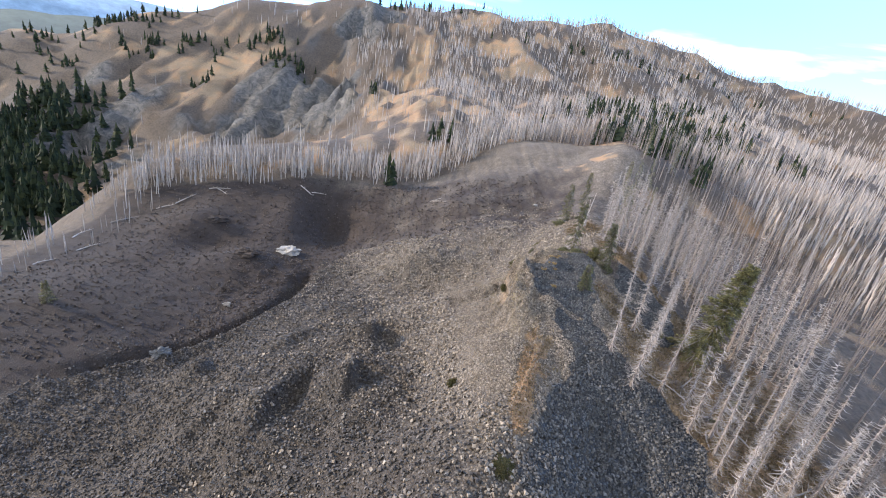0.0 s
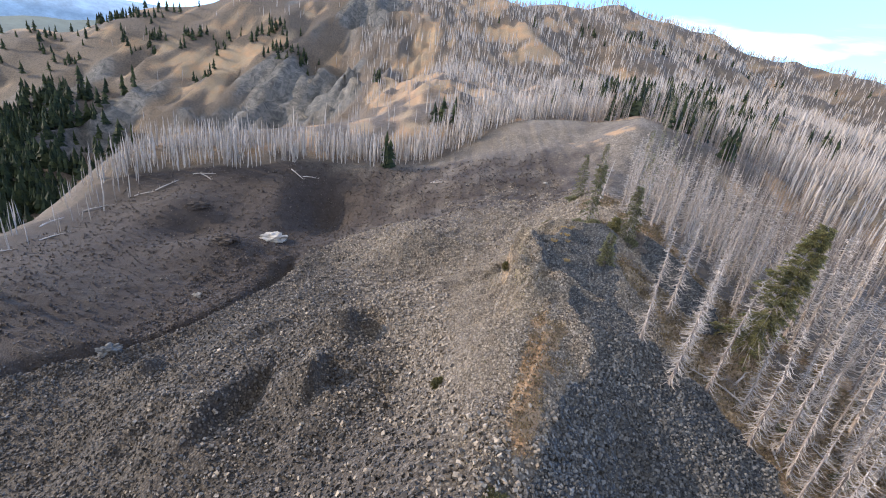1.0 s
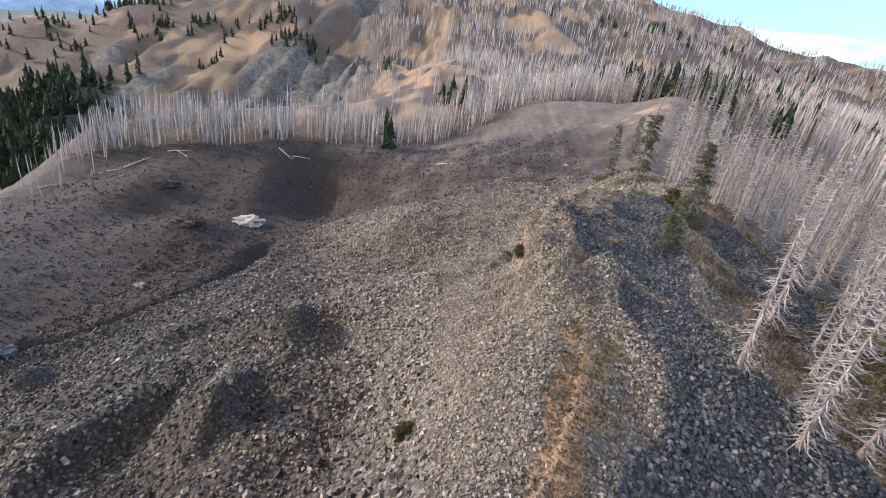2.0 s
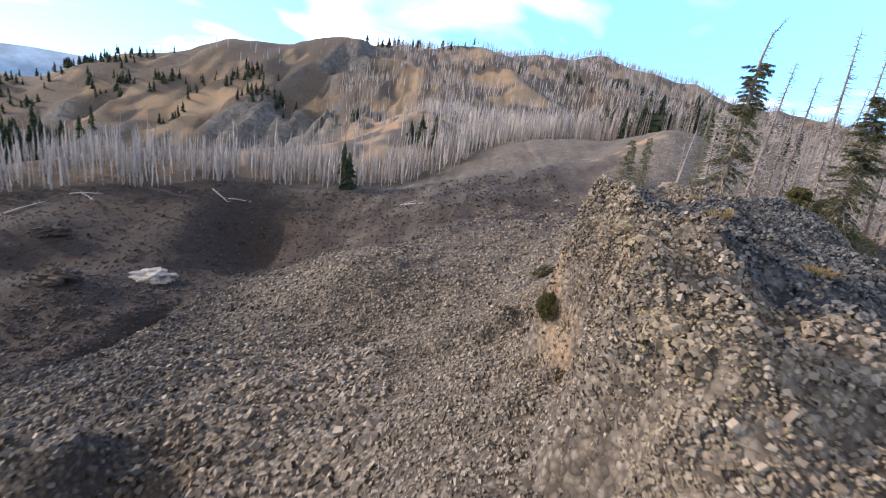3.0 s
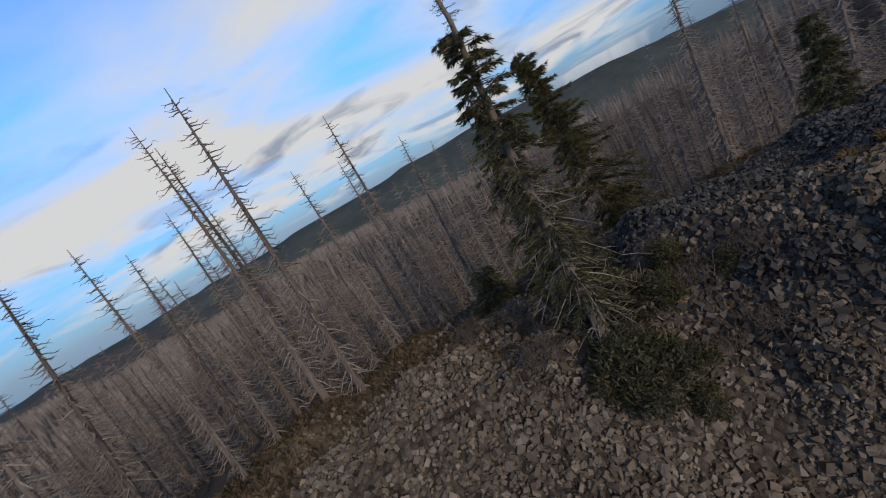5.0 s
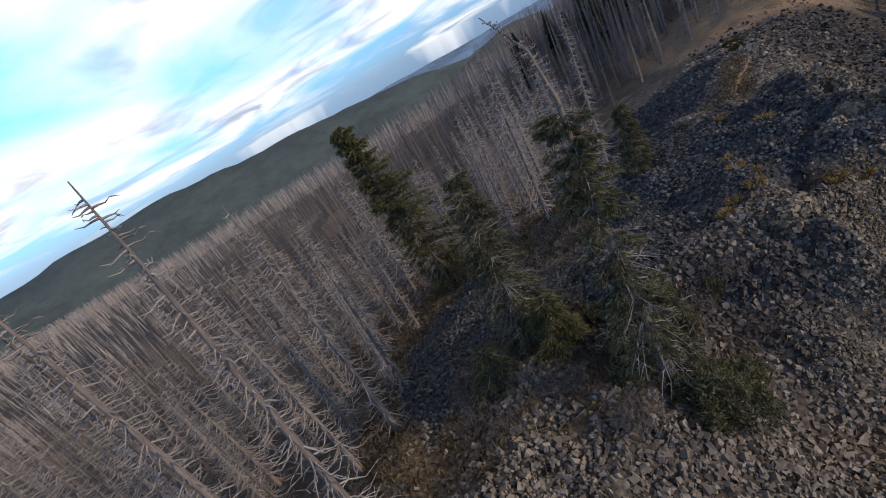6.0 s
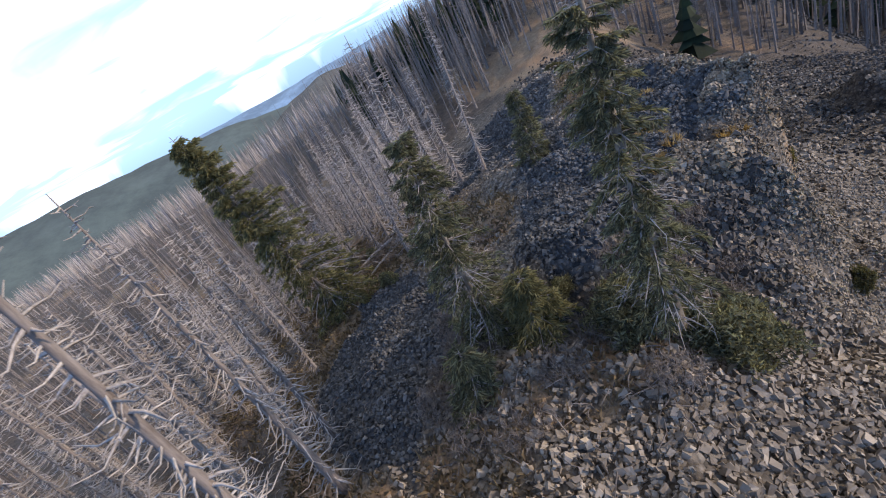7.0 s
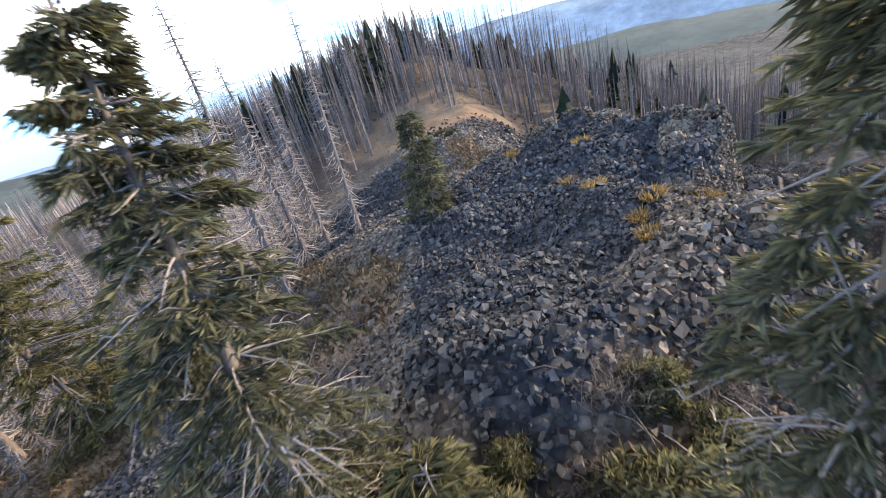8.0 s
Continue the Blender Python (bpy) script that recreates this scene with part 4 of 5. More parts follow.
def far_firs(name, label, p, rng, hmin, hmax):
    r = np.random.default_rng(77)
    tpls = []
    for _ in range(3):
        pieces = []
        for k in range(6):
            u = 0.06 + 0.15 * k
            a = np.arange(7) * 2 * math.pi / 7 + r.uniform(0, 1)
            rad = (0.2 - 0.028 * k) * r.uniform(0.35, 1.4, 7)
            rim = np.stack([rad * np.cos(a), rad * np.sin(a), u - r.uniform(0.0, 0.05, 7)], -1)
            v = np.concatenate([rim, [[0, 0, u + 0.24]], [[0, 0, u + 0.03]]])
            f = np.array([[i, (i + 1) % 7, 7] for i in range(7)] + [[(i + 1) % 7, i, 8] for i in range(7)])
            pieces.append((v, f))
        tpls.append(join(pieces))
    z = relief(p[:, 0], p[:, 1]) - 0.2
    pick = r.integers(0, 3, len(p))
    pieces = []
    for k in range(3):
        s = pick == k
        n = int(s.sum())
        if n:
            pieces.append(scattered(tpls[k], np.stack([p[s, 0], p[s, 1], z[s]], -1), rng.uniform(hmin, hmax, n), rng.uniform(0, 6.3, n), None, rng.uniform(0.8, 1.6, n)))
    return tagged(new(name, mesh_of(name, *join(pieces), FARFIR)), label, "firs", kind="stuff")


clumps = []
for cx, cy, sx, sy, n in ((-232, 380, 5, 6, 7), (-270, 425, 9, 6, 9), (-240, 425, 7, 8, 8), (-200, 437, 16, 8, 26), (-165, 408, 14, 8, 26), (-366, 396, 10, 14, 14), (-68, 318, 4, 6, 5), (-330, 470, 30, 8, 26), (-190, 135, 14, 14, 16), (-305, 420, 12, 7, 22), (-345, 462, 24, 6, 24), (-420, 430, 40, 20, 30),
                          (62, 120, 12, 10, 26), (84, 142, 16, 10, 40), (125, 215, 40, 26, 80), (150, 300, 40, 16, 60), (60, 100, 10, 14, 12), (-60, 556, 40, 5, 26), (180, 480, 80, 12, 40), (-50, -100, 26, 9, 80), (-30, -112, 20, 6, 50), (-75, -80, 8, 12, 40), (-110, -120, 40, 20, 80), (-34, 81, 1.5, 2, 3), (-20, 128, 3, 3, 3)):
    clumps.append(np.stack([rng.normal(cx, sx, n), rng.normal(cy, sy, n)], -1))
far_firs("living_firs", "dark green firs in clumps on the far slopes", np.concatenate(clumps), rng, 6, 11)
clumps = [np.stack([rng.normal(cx, sx, n), rng.normal(cy, sy, n)], -1) for cx, cy, sx, sy, n in ((-285, 225, 22, 22, 260), (-338, 292, 28, 28, 380), (-240, 180, 18, 16, 90))]
far_firs("living_firs", "dense dark fir forest filling the valley", np.concatenate(clumps), rng, 11, 18)

# ---------------------------------------------------------------- loose things


def lump(size, seed, rough=0.6, level=4):
    """A rounded, broken boulder as a bmesh mesh."""
    bm = bmesh.new()
    bmesh.ops.create_icosphere(bm, subdivisions=level, radius=0.5)
    off = Vector((seed * 3.1, seed * 1.7, 0))
    for v in bm.verts:
        d = v.co.normalized()
        k = 1 + rough * noise.noise(d * 1.6 + off) + rough * 0.6 * noise.noise(d * 4 + off)
        cellv = noise.cell(d * 2.2 + off)
        v.co = d * 0.5 * (k + 0.18 * cellv)
        v.co.x, v.co.y, v.co.z = v.co.x * size[0], v.co.y * size[1], v.co.z * size[2]
    me = bpy.data.meshes.new("boulder")
    bm.to_mesh(me)
    bm.free()
    return me


def boulder(label, x, y, size, seed, material, turn=0, sink=0.3):
    me = lump(size, seed)
    me.materials.append(material)
    ob = tagged(new("boulder", me), label, "boulder")
    ob.matrix_basis = pose(x, y, on_ground(x, y) + size[2] * (0.5 - sink), 0, 0, turn)
    return ob


stand(fir_tree(4.2, 460, "lone young green fir on dark scree", branches=80, reach=1.2, sprays=18, blades=5), -83.4, 0.5)
boulder("large pale flat boulder in red cinders", -54.5, 38.5, (5.0, 3.8, 2.4), 1, PALE, 20)
boulder("broken brown boulder in red cinders", -61.0, 29.5, (4.4, 3.4, 2.0), 2, CINDER, -10)
boulder("pale boulder on the scree rim", -75.5, 47, (4.4, 2.4, 1.6), 3, CINDER, 30)
boulder("small pale stone in dark scree", -58.2, 10.5, (1.3, 1.0, 0.7), 4, PALE)
boulder("dark boulder beside a gully", -60.5, -8, (2.6, 1.7, 1.3), 5, BASALT, 40)
boulder("small pale stone on cinders", 9.0, 58, (1.1, 0.9, 0.6), 7, PALE)


def outcrop(x, y, size, n, seed, material, turn=0, up=0.0):
    """A crag of small angular blocks wedged together, part of the knoll."""
    rng = np.random.default_rng(seed)
    a, c = rng.uniform(0, 6.3, n), rng.uniform(-0.3, 1.0, n)
    r = np.sqrt(np.clip(1 - c * c, 0, 1)) ** 0.7 * rng.uniform(0.7, 1.0, n)
    p = np.stack([r * np.cos(a) * size[0], r * np.sin(a) * size[1], c * size[2]], -1) * 0.5
    v, f = rocks_at(p, rng.uniform(0.1, 0.27, n), rng, 1.1)
    core, cf = rocks_at(np.array([[0, 0, 0.0], [0, size[1] * 0.2, 0], [0, -size[1] * 0.2, 0]]), np.array([1.0, 0.9, 0.9]) * min(size) * 0.5, rng, 1.2)
    ob = part("crag_blocks", mesh_of("crag_blocks", np.concatenate([v, core]), np.concatenate([f, cf + len(v)]), material), ground, "broken grey rock of the knoll crest")
    ob.matrix_basis = pose(x, y, on_ground(x, y) + up, 0, 0, turn)
    return tagged(ob, kind="stuff")


outcrop(-9.0, -10.6, (1.2, 1.2, 0.8), 500, 701, CRAG, 10, -0.45)
outcrop(-8.2, -9.6, (1.9, 0.7, 1.1), 460, 702, BASALT, 0, -0.5)
outcrop(-7.4, -11.6, (1.6, 1.6, 0.6), 420, 710, BASALT, 25, -0.25)
outcrop(-4.6, -5.2, (1.2, 1.8, 0.9), 460, 703, CRAG, -30, -0.35)
outcrop(-3.6, -4.2, (1.8, 0.9, 1.0), 400, 704, DULLSCREE, 20, -0.3)
outcrop(-2.4, -4.0, (1.6, 1.0, 0.9), 360, 705, DULLSCREE, 10, -0.3)
outcrop(-11.0, -18.6, (1.0, 2.4, 1.0), 560, 706, CRAG, 5, -0.4)
outcrop(-10.5, -15.0, (1.0, 2.6, 0.8), 560, 707, CRAG, -5, -0.35)
outcrop(-28.9, -12.0, (1.0, 1.6, 0.8), 420, 708, SCREE, 10, -0.25)
outcrop(-30.2, -21.6, (0.9, 2.0, 1.0), 480, 709, SCREE, 12, -0.25)


def grass_tuft(label, x, y, wide, high, seed, material, n=160):
    rng = np.random.default_rng(seed)
    a, r = rng.uniform(0, 6.3, n), wide * np.sqrt(rng.uniform(0, 1, n)) * 0.5
    root = np.stack([r * np.cos(a), r * np.sin(a), np.zeros(n)], -1)
    out = np.stack([np.cos(a), np.sin(a), np.zeros(n)], -1) * (rng.uniform(0.2, 0.9, n) * high)[:, None]
    tip = root + out + np.stack([rng.normal(0, 0.05, n), rng.normal(0, 0.05, n), high * rng.uniform(0.5, 1.1, n)], -1)
    wv = np.stack([-np.sin(a), np.cos(a), np.zeros(n)], -1) * 0.018
    mid = (root + tip) / 2 + [0, 0, high * 0.18]
    v = np.stack([root - wv, root + wv, mid + wv * 0.7, mid - wv * 0.7, tip, mid + out * 0.03 + [0, 0, 0.012]], 1).reshape(-1, 3)
    o = (np.arange(n) * 6)[:, None]
    f = np.concatenate([o + [0, 1, 5], o + [1, 2, 5], o + [2, 4, 5], o + [4, 3, 5], o + [3, 0, 5]])
    ob = tagged(new("grass_tuft", mesh_of("grass_tuft", v, f, material)), label, "grass")
    ob.matrix_basis = pose(x, y, on_ground(x, y, 0.03))
    return ob


for k, (x, y, w, h) in enumerate(((-4.5, -7.6, 0.9, 0.4), (-4.6, -9.6, 0.8, 0.4), (-4.8, -11.0, 0.6, 0.35), (-5.0, -9.1, 0.6, 0.35), (-6.8, -12.6, 0.9, 0.4), (-7.2, -8.4, 0.9, 0.45), (-8.2, -8.8, 0.7, 0.4), (-6.2, -16.2, 0.8, 0.4), (-3.2, -6.5, 0.6, 0.4), (-3.7, -7.2, 0.6, 0.4))):
    grass_tuft("orange tuft of dry grass on dark scree", x, y, w * 0.75, h * 0.6, 300 + k, STRAW)


def lying(x, y, sink=0.0, turn=0.0):
    """A pose on the ground, tilted with its slope."""
    e = 0.5
    gx, gy = (on_ground(x + e, y) - on_ground(x - e, y)) / (2 * e), (on_ground(x, y + e) - on_ground(x, y - e)) / (2 * e)
    tilt = Vector((-gx, -gy, 1.0)).to_track_quat("Z", "Y").to_matrix().to_4x4()
    return pose(x, y, on_ground(x, y, sink)) @ tilt @ pose(0, 0, 0, 0, 0, turn)


BUSHES = {}


def low_shrub(label, x, y, wide, high, seed, material=None):
    m = lying(x, y, 0.1, seed * 67 % 360) @ Matrix.Diagonal((wide / 1.4, wide / 1.4, high / 0.8, 1))
    key = label, seed % 3
    if key in BUSHES:
        return copy_thing(BUSHES[key], m)
    rng = np.random.default_rng(seed)
    wood, green = cushion_shape(1.5, 0.75, rng, 300, 18, 0.11)
    root = thing("shrub", label, "shrub")
    tagged(part("stemwork", mesh_of("stemwork", *wood, GREYWOOD, True), root), kind="stuff")
    tagged(part("foliage", mesh_of("foliage", *green, material or JUNIPER), root, "olive foliage"), kind="stuff")
    root.matrix_basis = m
    BUSHES[key] = root
    return root


for k, (x, y, w, h) in enumerate(((-18.1, -27.2, 1.5, 0.7), (-10.9, -10.0, 1.3, 0.45), (-7.2, -5.0, 2.0, 0.4), (-4.2, 12.5, 2.6, 0.35), (1.1, 21.7, 3.4, 0.4), (1.1, 9.7, 2.4, 0.3), (-3.8, 15.8, 2.2, 0.35), (-0.3, 17.9, 2.6, 0.4), (-15.4, -41.7, 1.6, 0.9), (-16.5, -47, 2.4, 0.8), (-6.6, -2.9, 1.2, 0.9))):
    low_shrub("low brown-green shrub on scree", x, y, w, h, 320 + k)
for k, (x, y, w, h) in enumerate(((10.4, -29.5, 1.4, 0.9), (13.2, -33.0, 1.5, 0.9), (8.6, -17.6, 1.5, 0.9), (15.5, -25.5, 1.3, 0.7), (-0.4, -2.7, 1.2, 0.6), (-1.4, -1.0, 1.1, 0.5), (-0.3, -3.9, 1.1, 0.7), (-1.7, -4.0, 0.9, 0.5), (1.9, -4.3, 0.8, 0.6))):
    low_shrub("low green juniper bush among dead trees", x, y, w, h, 340 + k, NEEDLES)


def dead_brush(label, x, y, wide, high, seed, n=140):
    """A leafless bush of thin crooked twigs."""
    place = pose(x, y, on_ground(x, y), 0, 0, seed * 67 % 360) @ Matrix.Diagonal((wide / 1.4, wide / 1.4, high / 0.7, 1))
    key = label, seed % 5
    if key in BUSHES:
        return copy_thing(BUSHES[key], place)
    wide, high = 1.4, 0.7
    rng = np.random.default_rng(seed)
    stems, bits = [], []
    for _ in range(n):
        a, r = rng.uniform(0, 6.3), wide * 0.5 * math.sqrt(rng.uniform())
        b = np.array([r * math.cos(a), r * math.sin(a), -0.05])
        e = b + np.array([rng.normal(0, 0.14), rng.normal(0, 0.14), high * rng.uniform(0.25, 1.0) * (1.1 - r / wide)])
        m = (b + e) / 2 + [rng.normal(0, 0.05), rng.normal(0, 0.05), 0.05 * high]
        stems.append(tube([b, m, e], [0.009, 0.007, 0.003], 3, False))
        for _ in range(3):
            f = m + (e - m) * rng.uniform(0, 1)
            t = f + np.array([rng.normal(0, 0.11), rng.normal(0, 0.11), rng.uniform(-0.08, 0.14)])
            bits.append(tube([f, (f + t) / 2 + rng.normal(0, 0.02, 3), t], [0.006, 0.004, 0.002], 3, False))
    root = thing("shrub", label, "shrub")
    tagged(part("stemwork", mesh_of("stemwork", *join(stems), BARK, True), root), kind="stuff")
    tagged(part("twigwork", mesh_of("twigwork", *join(bits), BARK, True), root), kind="stuff")
    root.matrix_basis = pose(x, y, on_ground(x, y))
    BUSHES[key] = root
    return root


for k, (x, y, w, h) in enumerate(((1.6, -1.8, 1.3, 0.6), (2.4, -2.6, 1.4, 0.7), (1.2, -3.2, 1.2, 0.6), (3.4, -1.6, 1.5, 0.7), (-0.8, -1.4, 1.4, 0.6), (-1.6, -2.2, 1.2, 0.5), (2.8, -4.2, 1.3, 0.6), (5.2, -3.8, 1.5, 0.8), (4.0, -6.6, 1.4, 0.6), (6.2, -1.6, 1.5, 0.7), (1.4, 0.2, 1.3, 0.5), (5.0, -0.4, 1.5, 0.6), (3.2, -9.6, 1.4, 0.5), (2.6, -12.0, 1.4, 0.5), (3.8, -13.6, 1.5, 0.6), (13, -27, 1.6, 0.8), (16, -30, 1.6, 0.8), (9.5, -27.5, 1.6, 0.8), (5.6, -5.3, 1.6, 0.8), (3.5, -5.3, 1.3, 0.7), (6.4, -4.3, 1.6, 0.8), (5.7, -6.9, 1.5, 0.7), (7.0, -3.0, 1.5, 0.7), (-1.0, -3.6, 1.4, 0.6), (-2.2, -4.2, 1.3, 0.5), (-2.6, -3.2, 1.2, 0.5), (0.2, -4.2, 1.2, 0.5), (6.5, -23.5, 1.6, 0.8), (8.2, -22.6, 1.7, 0.9), (7.4, -25.8, 1.8, 0.8), (10.6, -26.2, 1.6, 0.9), (12.2, -24.4, 1.5, 0.8), (8.8, -29.4, 1.9, 0.9), (11.8, -30.6, 1.7, 0.8), (14.6, -28.2, 1.8, 0.9), (10.2, -33.2, 1.9, 0.9), (13.4, -35.4, 1.8, 0.8), (17.2, -33.4, 1.7, 0.8), (5.0, -21.6, 1.5, 0.8), (4.6, -17.4, 1.5, 0.7), (3.4, -16.0, 1.4, 0.6))):
    dead_brush("leafless grey-brown brush in dry grass", x, y, w, h, 360 + k)


def fallen_log(label, x, y, length, thick, turn, seed, tilt=0.0, limbs=6):
    rng = np.random.default_rng(seed)
    t = np.linspace(0, 1, 7)
    line = np.stack([t * length - length / 2, 0.03 * length * np.sin(t * 4 + seed), 0.02 * length * np.sin(t * 5)], -1)
    body = tube(line, thick / 2 * (1 - 0.6 * t), 7)
    root = thing("fallen_log", label, "log")
    part("trunk", mesh_of("trunk", *body, GREYWOOD, True), root)
    bits = []
    for _ in range(limbs):
        i = rng.integers(1, 6)
        e = line[i] + np.array([rng.uniform(0.1, 0.6), rng.uniform(-0.7, 0.7), rng.uniform(0.1, 0.7)]) * length * 0.16
        bits.append(tube([line[i], (line[i] + e) / 2 + [0, 0, 0.04], e], [thick * 0.18, thick * 0.12, 0.01], 4))
    tagged(part("branchwork", mesh_of("branchwork", *join(bits), GREYWOOD, True), root), kind="stuff")
    dx, dy = math.cos(radians(turn)) * length / 2, math.sin(radians(turn)) * length / 2
    slope = math.degrees(math.atan2(on_ground(x + dx, y + dy) - on_ground(x - dx, y - dy), length))
    root.matrix_basis = pose(x, y, on_ground(x, y) + thick * 0.35) @ pose(0, 0, 0, 0, 0, turn) @ pose(0, 0, 0, 0, -slope + tilt, 0)
    return root


for k, (x, y, l, t, a) in enumerate(((-58, 70.5, 7, 0.35, -30), (-55, 72, 5, 0.3, 20), (-81, 64, 8, 0.35, -35), (-83, 66, 6, 0.3, 10), (-17.8, 66, 6, 0.35, -25), (-19, 68, 4, 0.3, 15), (-90, 60, 7, 0.35, 60), (9.5, 25, 3.0, 0.16, 20),
                                     (9.0, 19.4, 2.6, 0.14, 110), (22, 52, 3.5, 0.2, 30), (11, -29, 6, 0.3, 10), (6, -26.5, 5, 0.22, 150), (10, -24, 5, 0.2, 40), (-100, 48, 7, 0.4, 50), (-104, 38, 6, 0.35, 80), (8.5, -31.5, 5, 0.24, 70), (13.5, -31, 6, 0.26, 120), (16, -36, 7, 0.3, 25), (12.4, -27.4, 4, 0.2, 165), (-97, 30, 6, 0.3, 65), (-93, 56, 6, 0.32, 30), (-99, 20, 5, 0.3, 75))):
    fallen_log("bleached fallen trunk lying on the ground", x, y, l, t, a, 400 + k)

stand(dead_tree(7.6, 450, 90, "pale dead tree with a split trunk on the grassy saddle", reach=1.1, twigs=2, segs=5), 9.8, 21.0, 0, lean=(0, 6))
stand(dead_tree(6.4, 451, 60, "pale dead tree with a split trunk on the grassy saddle", reach=0.9, twigs=2, segs=5), 10.5, 21.6, 40, lean=(0, -9))

# ---------------------------------------------------------------- scree


def scree(name, label, x0, x1, y0, y1, per, smin, smax, seed, material, want, flat=1.0, steep=False):
    """Loose stones covering part of the ground, joined."""
    rng = np.random.default_rng(seed)
    n = int((x1 - x0) * (y1 - y0) * per)
    x, y = rng.uniform(x0, x1, n), rng.uniform(y0, y1, n)
    share = want(x, y)
    likely = share > 0.02
    x, y, share = x[likely], y[likely], share[likely]
    if steep:
        e = 0.15
        fall = np.hypot(relief(x + e, y) - relief(x - e, y), relief(x, y + e) - relief(x, y - e)) / (2 * e)
        share = share * np.minimum(np.sqrt(1 + fall ** 2), 5.0) / 5.0
    keep = rng.uniform(0, 1, len(x)) < share
    x, y = x[keep], y[keep]
    s = smin + (smax - smin) * rng.uniform(0, 1, len(x)) ** 2.6
    z = relief(x, y) + s * 0.2
    v, f = rocks_at(np.stack([x, y, z], -1), s, rng, flat)
    return tagged(part(name, mesh_of(name, v, f, material), ground, label), kind="stuff")


def pale_part(x, y):
    dark, grass, red, wood, crag = zones(x, y)
    return (1 - sstep(0.15, 0.85, red)) * (1 - sstep(0.3, 0.6, dark)) * (1 - 0.85 * sstep(0.25, 0.55, grass)) * (1 - 0.9 * sstep(0.2, 0.6, wood))


def cinder_part(x, y):
    dark, grass, red, wood, crag = zones(x, y)
    return sstep(0.15, 0.85, red) * (1 - sstep(0.3, 0.6, wood))


# dull western scree; its eastern reach also paints the shade around the mounds
def dull_shaded_part(x, y):
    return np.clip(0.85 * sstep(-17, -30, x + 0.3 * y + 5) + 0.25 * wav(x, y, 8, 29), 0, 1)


def dark_part(x, y):
    return sstep(0.4, 0.6, zones(x, y)[0])


def wall_part(x, y):
    middle = np.interp(y, (-40, -28, -20, -9, -6, -4), (-16, -12.2, -10.6, -10.0, -7.6, -5.4))
    return np.exp(-(((x - middle) / 1.8) ** 2)) * (0.25 + 0.75 * sstep(-28, -20, y)) * sstep(-42, -36, y) * (1 - sstep(-3.5, -1, y)) * np.maximum(pale_part(x, y), 0.5 * (y < -24))


scree("stones", "grey-brown loose scree stones", -17, 14, -34, 12, 56, 0.085, 0.23, 501, SCREE, pale_part)
scree("stones", "grey-brown loose scree stones", -46, -17, -46, 40, 10, 0.18, 0.48, 502, SCREE, lambda x, y: pale_part(x, y) * (1 - dull_shaded_part(x, y)))
scree("stones", "dull grey loose scree stones", -46, -17, -50, 40, 10, 0.18, 0.48, 513, DULLSCREE, lambda x, y: pale_part(x, y) * dull_shaded_part(x, y))
scree("stones", "grey-brown loose scree stones", -17, 14, 12, 60, 10, 0.16, 0.45, 503, SCREE, pale_part)
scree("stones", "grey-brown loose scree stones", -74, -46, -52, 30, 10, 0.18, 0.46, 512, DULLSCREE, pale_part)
scree("cinders", "dark reddish cinder stones", -100, -62, -46, 80, 1.5, 0.2, 0.5, 504, CINDER, cinder_part)
scree("cinders", "dark reddish cinder stones", -62, -16, -48, 36, 6.0, 0.16, 0.46, 510, CINDER, cinder_part)
scree("cinders", "dark reddish cinder stones", -62, 12, 36, 80, 2.0, 0.2, 0.5, 511, CINDER, cinder_part)
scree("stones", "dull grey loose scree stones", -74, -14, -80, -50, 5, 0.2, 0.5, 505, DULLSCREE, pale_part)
scree("stones", "grey-brown loose scree stones", -17, -8, -50, -34, 14, 0.16, 0.42, 514, SCREE, pale_part)
scree("dark_stones", "blue-black loose scree stones", -11, 14, -28, 1, 90, 0.075, 0.22, 506, BASALT, dark_part)
scree("dark_stones", "blue-black loose scree stones", -16, 9, -48, -24, 34, 0.12, 0.36, 507, BASALT, dark_part)
scree("crag_blocks", "lichened broken blocks of the knoll wall", -19, -3, -42, 0, 800, 0.055, 0.16, 508, CRAG, wall_part, 0.9, True)

scree("crag_blocks", "brown broken rubble below the knoll wall", -12, -3, -12, 2, 130, 0.07, 0.2, 509, CRAG, pale_part, 0.9)

def north_wall(x, y):
    return np.exp(-(((y - np.interp(x, (-6, -4.4, -3, -1.4, 0), (-5.6, -4.2, -3.6, -3.4, -3.0))) / 1.0) ** 2)) * sstep(-6.2, -5.0, x) * (1 - sstep(-1.6, -0.4, x))


def north_slope(x, y):
    return pale_part(x, y) * sstep(-3.4, -1.6, y + 0.25 * x) * (1 - sstep(6.5, 9, y))


scree("crag_blocks", "dark grey ledges of broken rock", -6.5, 0, -7, -1, 620, 0.1, 0.3, 515, DULLSCREE, north_wall, 1.1, True)
scree("stones", "grey-brown loose scree stones", -7, 8, -4, 9, 55, 0.11, 0.31, 516, SCREE, north_slope, 0.8)

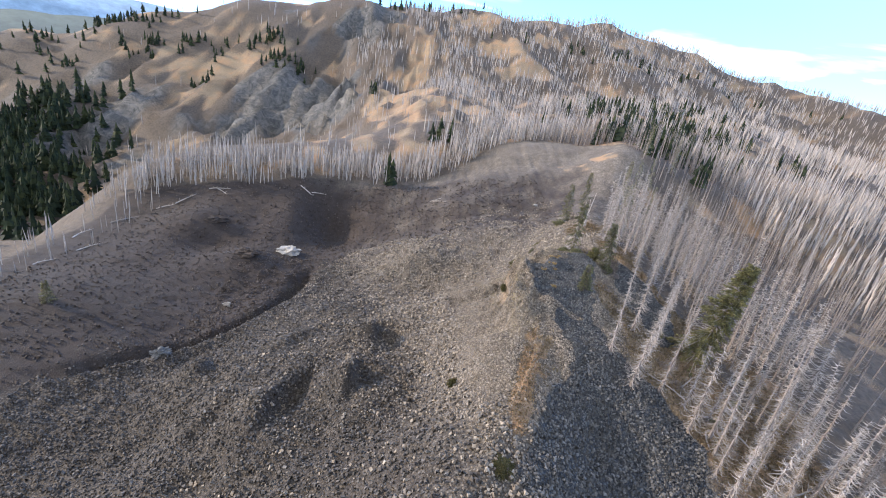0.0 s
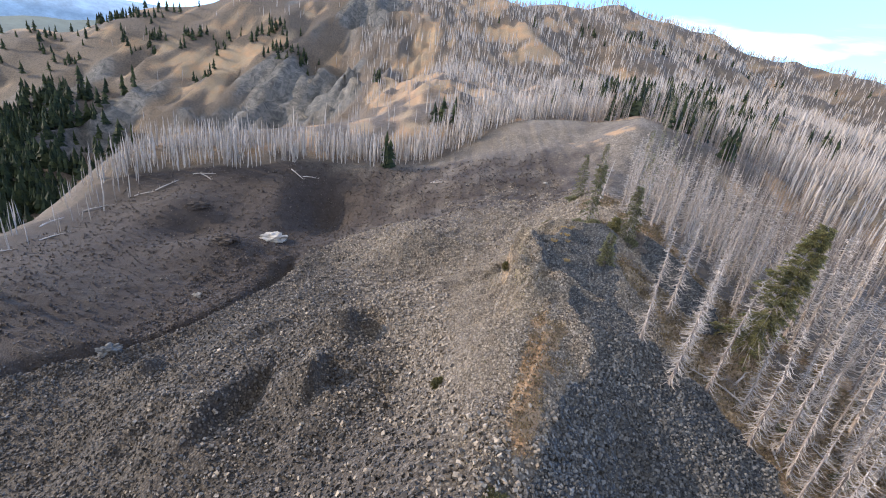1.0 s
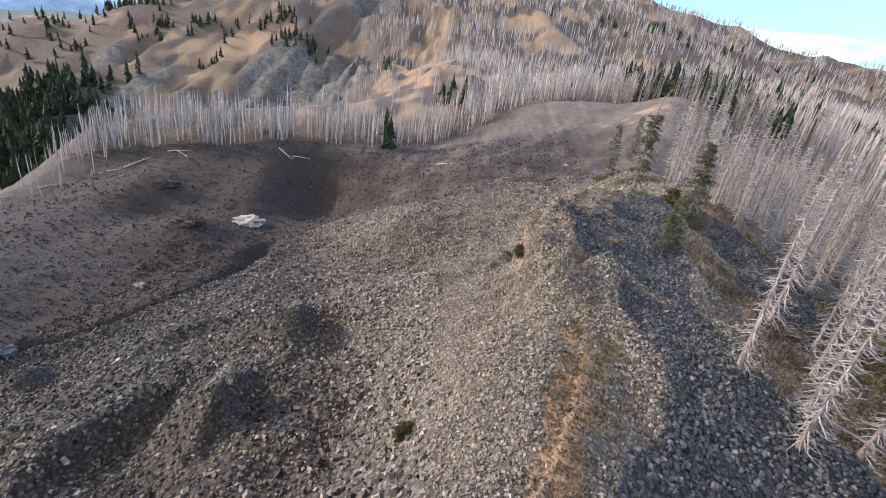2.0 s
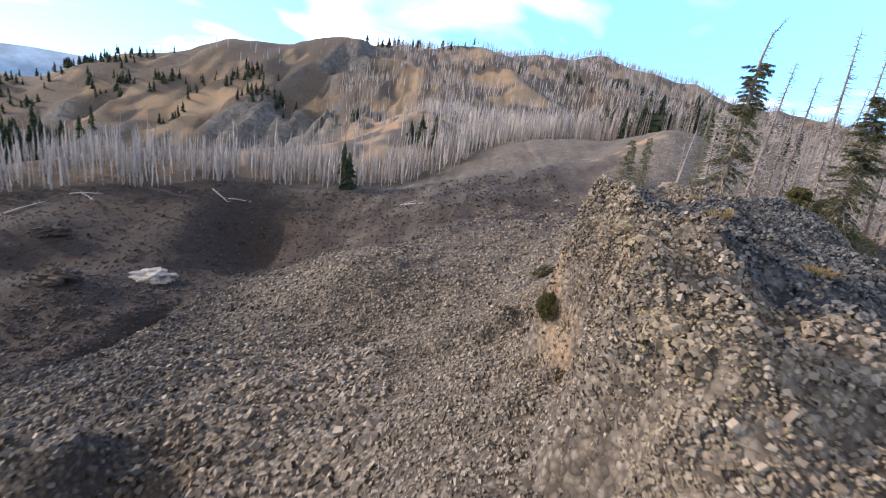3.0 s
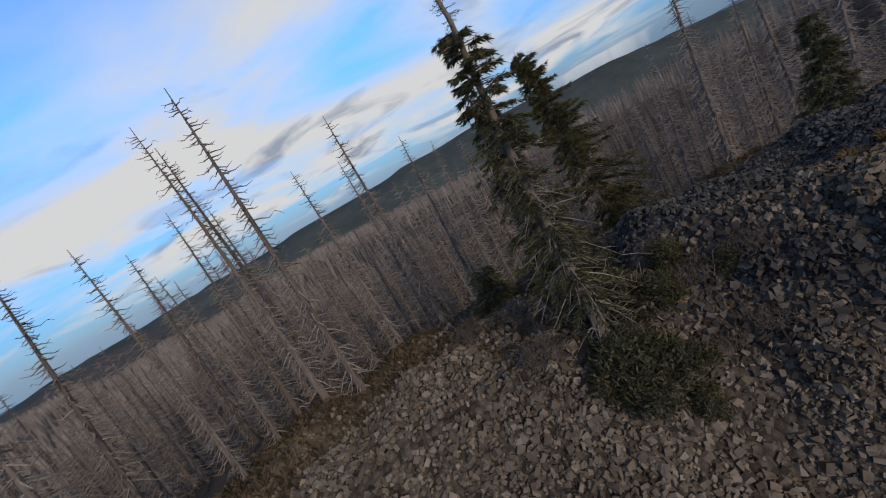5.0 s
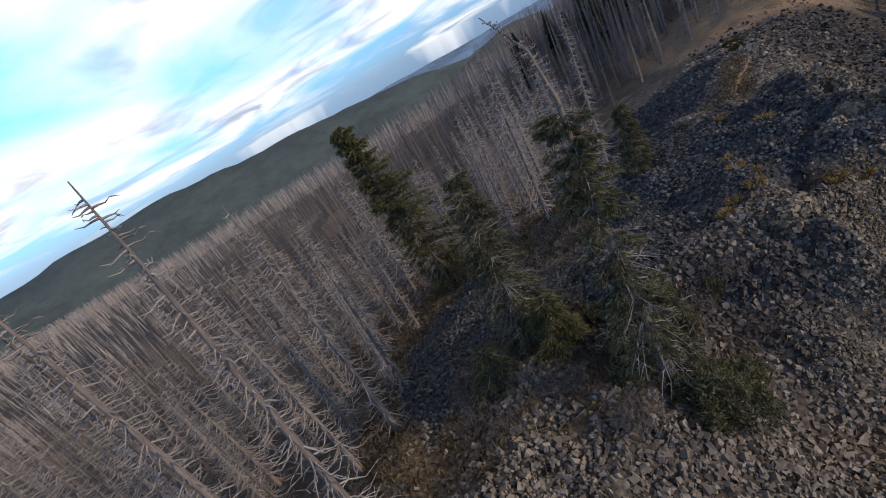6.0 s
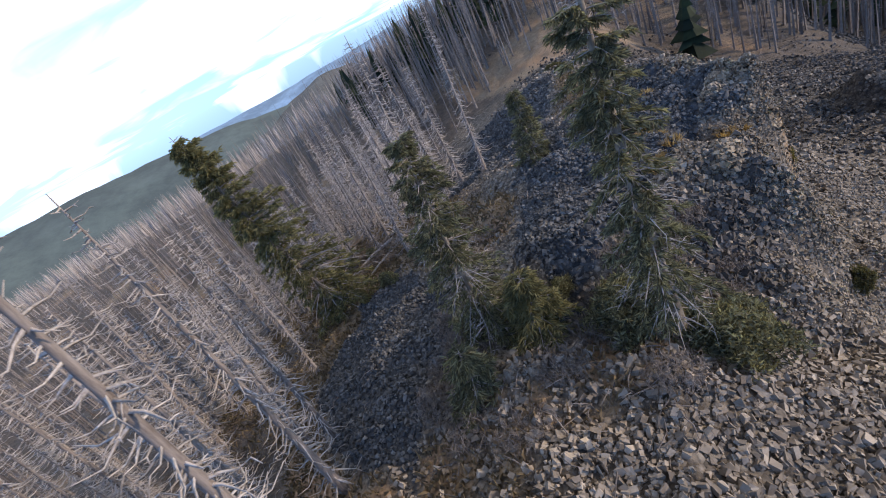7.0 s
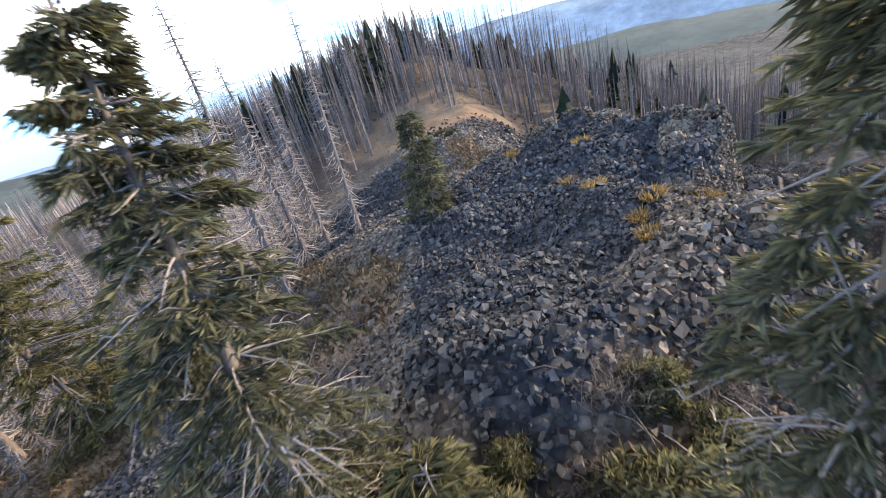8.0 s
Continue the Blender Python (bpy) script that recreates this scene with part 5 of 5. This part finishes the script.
# single stones lying nearest to the camera's way, north of the knoll
rng = np.random.default_rng(9)
SHAPES = []
for k in range(12):
    v, f = rocks_at(np.zeros((1, 3)), np.ones(1), rng, 0.75)
    SHAPES.append(mesh_of("rock", v, f, SCREE))
spots = np.stack([rng.uniform(-4.5, 7, 1500), rng.uniform(-3, 6.5, 1500)], -1)
spots = spots[rng.uniform(0, 1, 1500) < pale_part(spots[:, 0], spots[:, 1])][:300]
for count, (x, y, z) in enumerate(zip(spots[:, 0], spots[:, 1], relief(spots[:, 0], spots[:, 1]))):
    s = 0.14 + 0.2 * rng.uniform() ** 2
    ob = part("rock", SHAPES[count % 12], ground)
    ob.matrix_basis = pose(x, y, z + s * 0.16, rng.uniform(-25, 25), rng.uniform(-25, 25), rng.uniform(0, 360)) @ Matrix.Diagonal((s, s, s, 1))


def dry_grass(name, label, x0, x1, y0, y1, per, high, seed, material):
    """Dead grass and brush wherever the ground is grassy, as bent blades."""
    rng = np.random.default_rng(seed)
    n = int((x1 - x0) * (y1 - y0) * per)
    x, y = rng.uniform(x0, x1, n), rng.uniform(y0, y1, n)
    dark, grass, red, wood, crag = zones(x, y)
    keep = rng.uniform(0, 1, n) < sstep(0.3, 0.6, grass) * (1 - sstep(0.3, 0.6, dark))
    x, y = x[keep], y[keep]
    n = len(x)
    root = np.stack([x, y, relief(x, y) - 0.03], -1)
    a = rng.uniform(0, 6.3, n)
    h = high * rng.uniform(0.4, 1.2, n)
    out = np.stack([np.cos(a), np.sin(a), np.zeros(n)], -1) * (h * rng.uniform(0.3, 1.1, n))[:, None]
    wv = np.stack([-np.sin(a), np.cos(a), np.zeros(n)], -1) * (0.02 + 0.03 * rng.uniform(0, 1, n))[:, None]
    mid = root + out * 0.4 + np.stack([0 * h, 0 * h, h * 0.7], -1)
    tip = root + out + np.stack([0 * h, 0 * h, h * rng.uniform(0.5, 1.0, n)], -1)
    v = np.stack([root - wv, root + wv, mid, tip], 1).reshape(-1, 3)
    o = (np.arange(n) * 4)[:, None]
    f = np.concatenate([o + [0, 1, 2], o + [1, 3, 2], o + [3, 0, 2]])
    return tagged(part(name, mesh_of(name, v, f, material), ground, label), kind="stuff")


dry_grass("dry_grass", "straw-coloured dead grass", -16, 24, -42, 26, 40, 0.3, 601, PALESTRAW)


def litter(name, label, spots, n, seed):
    """Fallen twigs and broken branches."""
    rng = np.random.default_rng(seed)
    bits = []
    c = np.array(spots)[rng.integers(0, len(spots), n)]
    xs, ys = rng.normal(c[:, 0], c[:, 2]), rng.normal(c[:, 1], c[:, 2])
    ls, ways = rng.uniform(0.25, 1.0, n), rng.uniform(0, 6.3, n)
    ex, ey = xs + ls * np.cos(ways), ys + ls * np.sin(ways)
    for x, y, z, *e in zip(xs, ys, relief(xs, ys) + 0.05, ex, ey, relief(ex, ey) + rng.uniform(0.02, 0.3, n)):
        e = np.array(e)
        m = (np.array([x, y, z]) + e) / 2 + [rng.normal(0, 0.06), rng.normal(0, 0.06), rng.uniform(0, 0.14)]
        bits.append(tube([[x, y, z], m, e], [0.018, 0.013, 0.005], 4, False))
    return tagged(part(name, mesh_of(name, *join(bits), BARK, True), ground, label), kind="stuff")


litter("twig_litter", "pale fallen twigs in dry grass", [(2.2, -0.6, 1.1), (4.4, -1.4, 1.2), (1.2, -2.2, 0.9), (3.0, -14, 2.0), (9, -24, 3), (6, -22, 2.5), (10, 2, 2.5), (18, -32, 6), (15, -8, 4)], 420, 620)
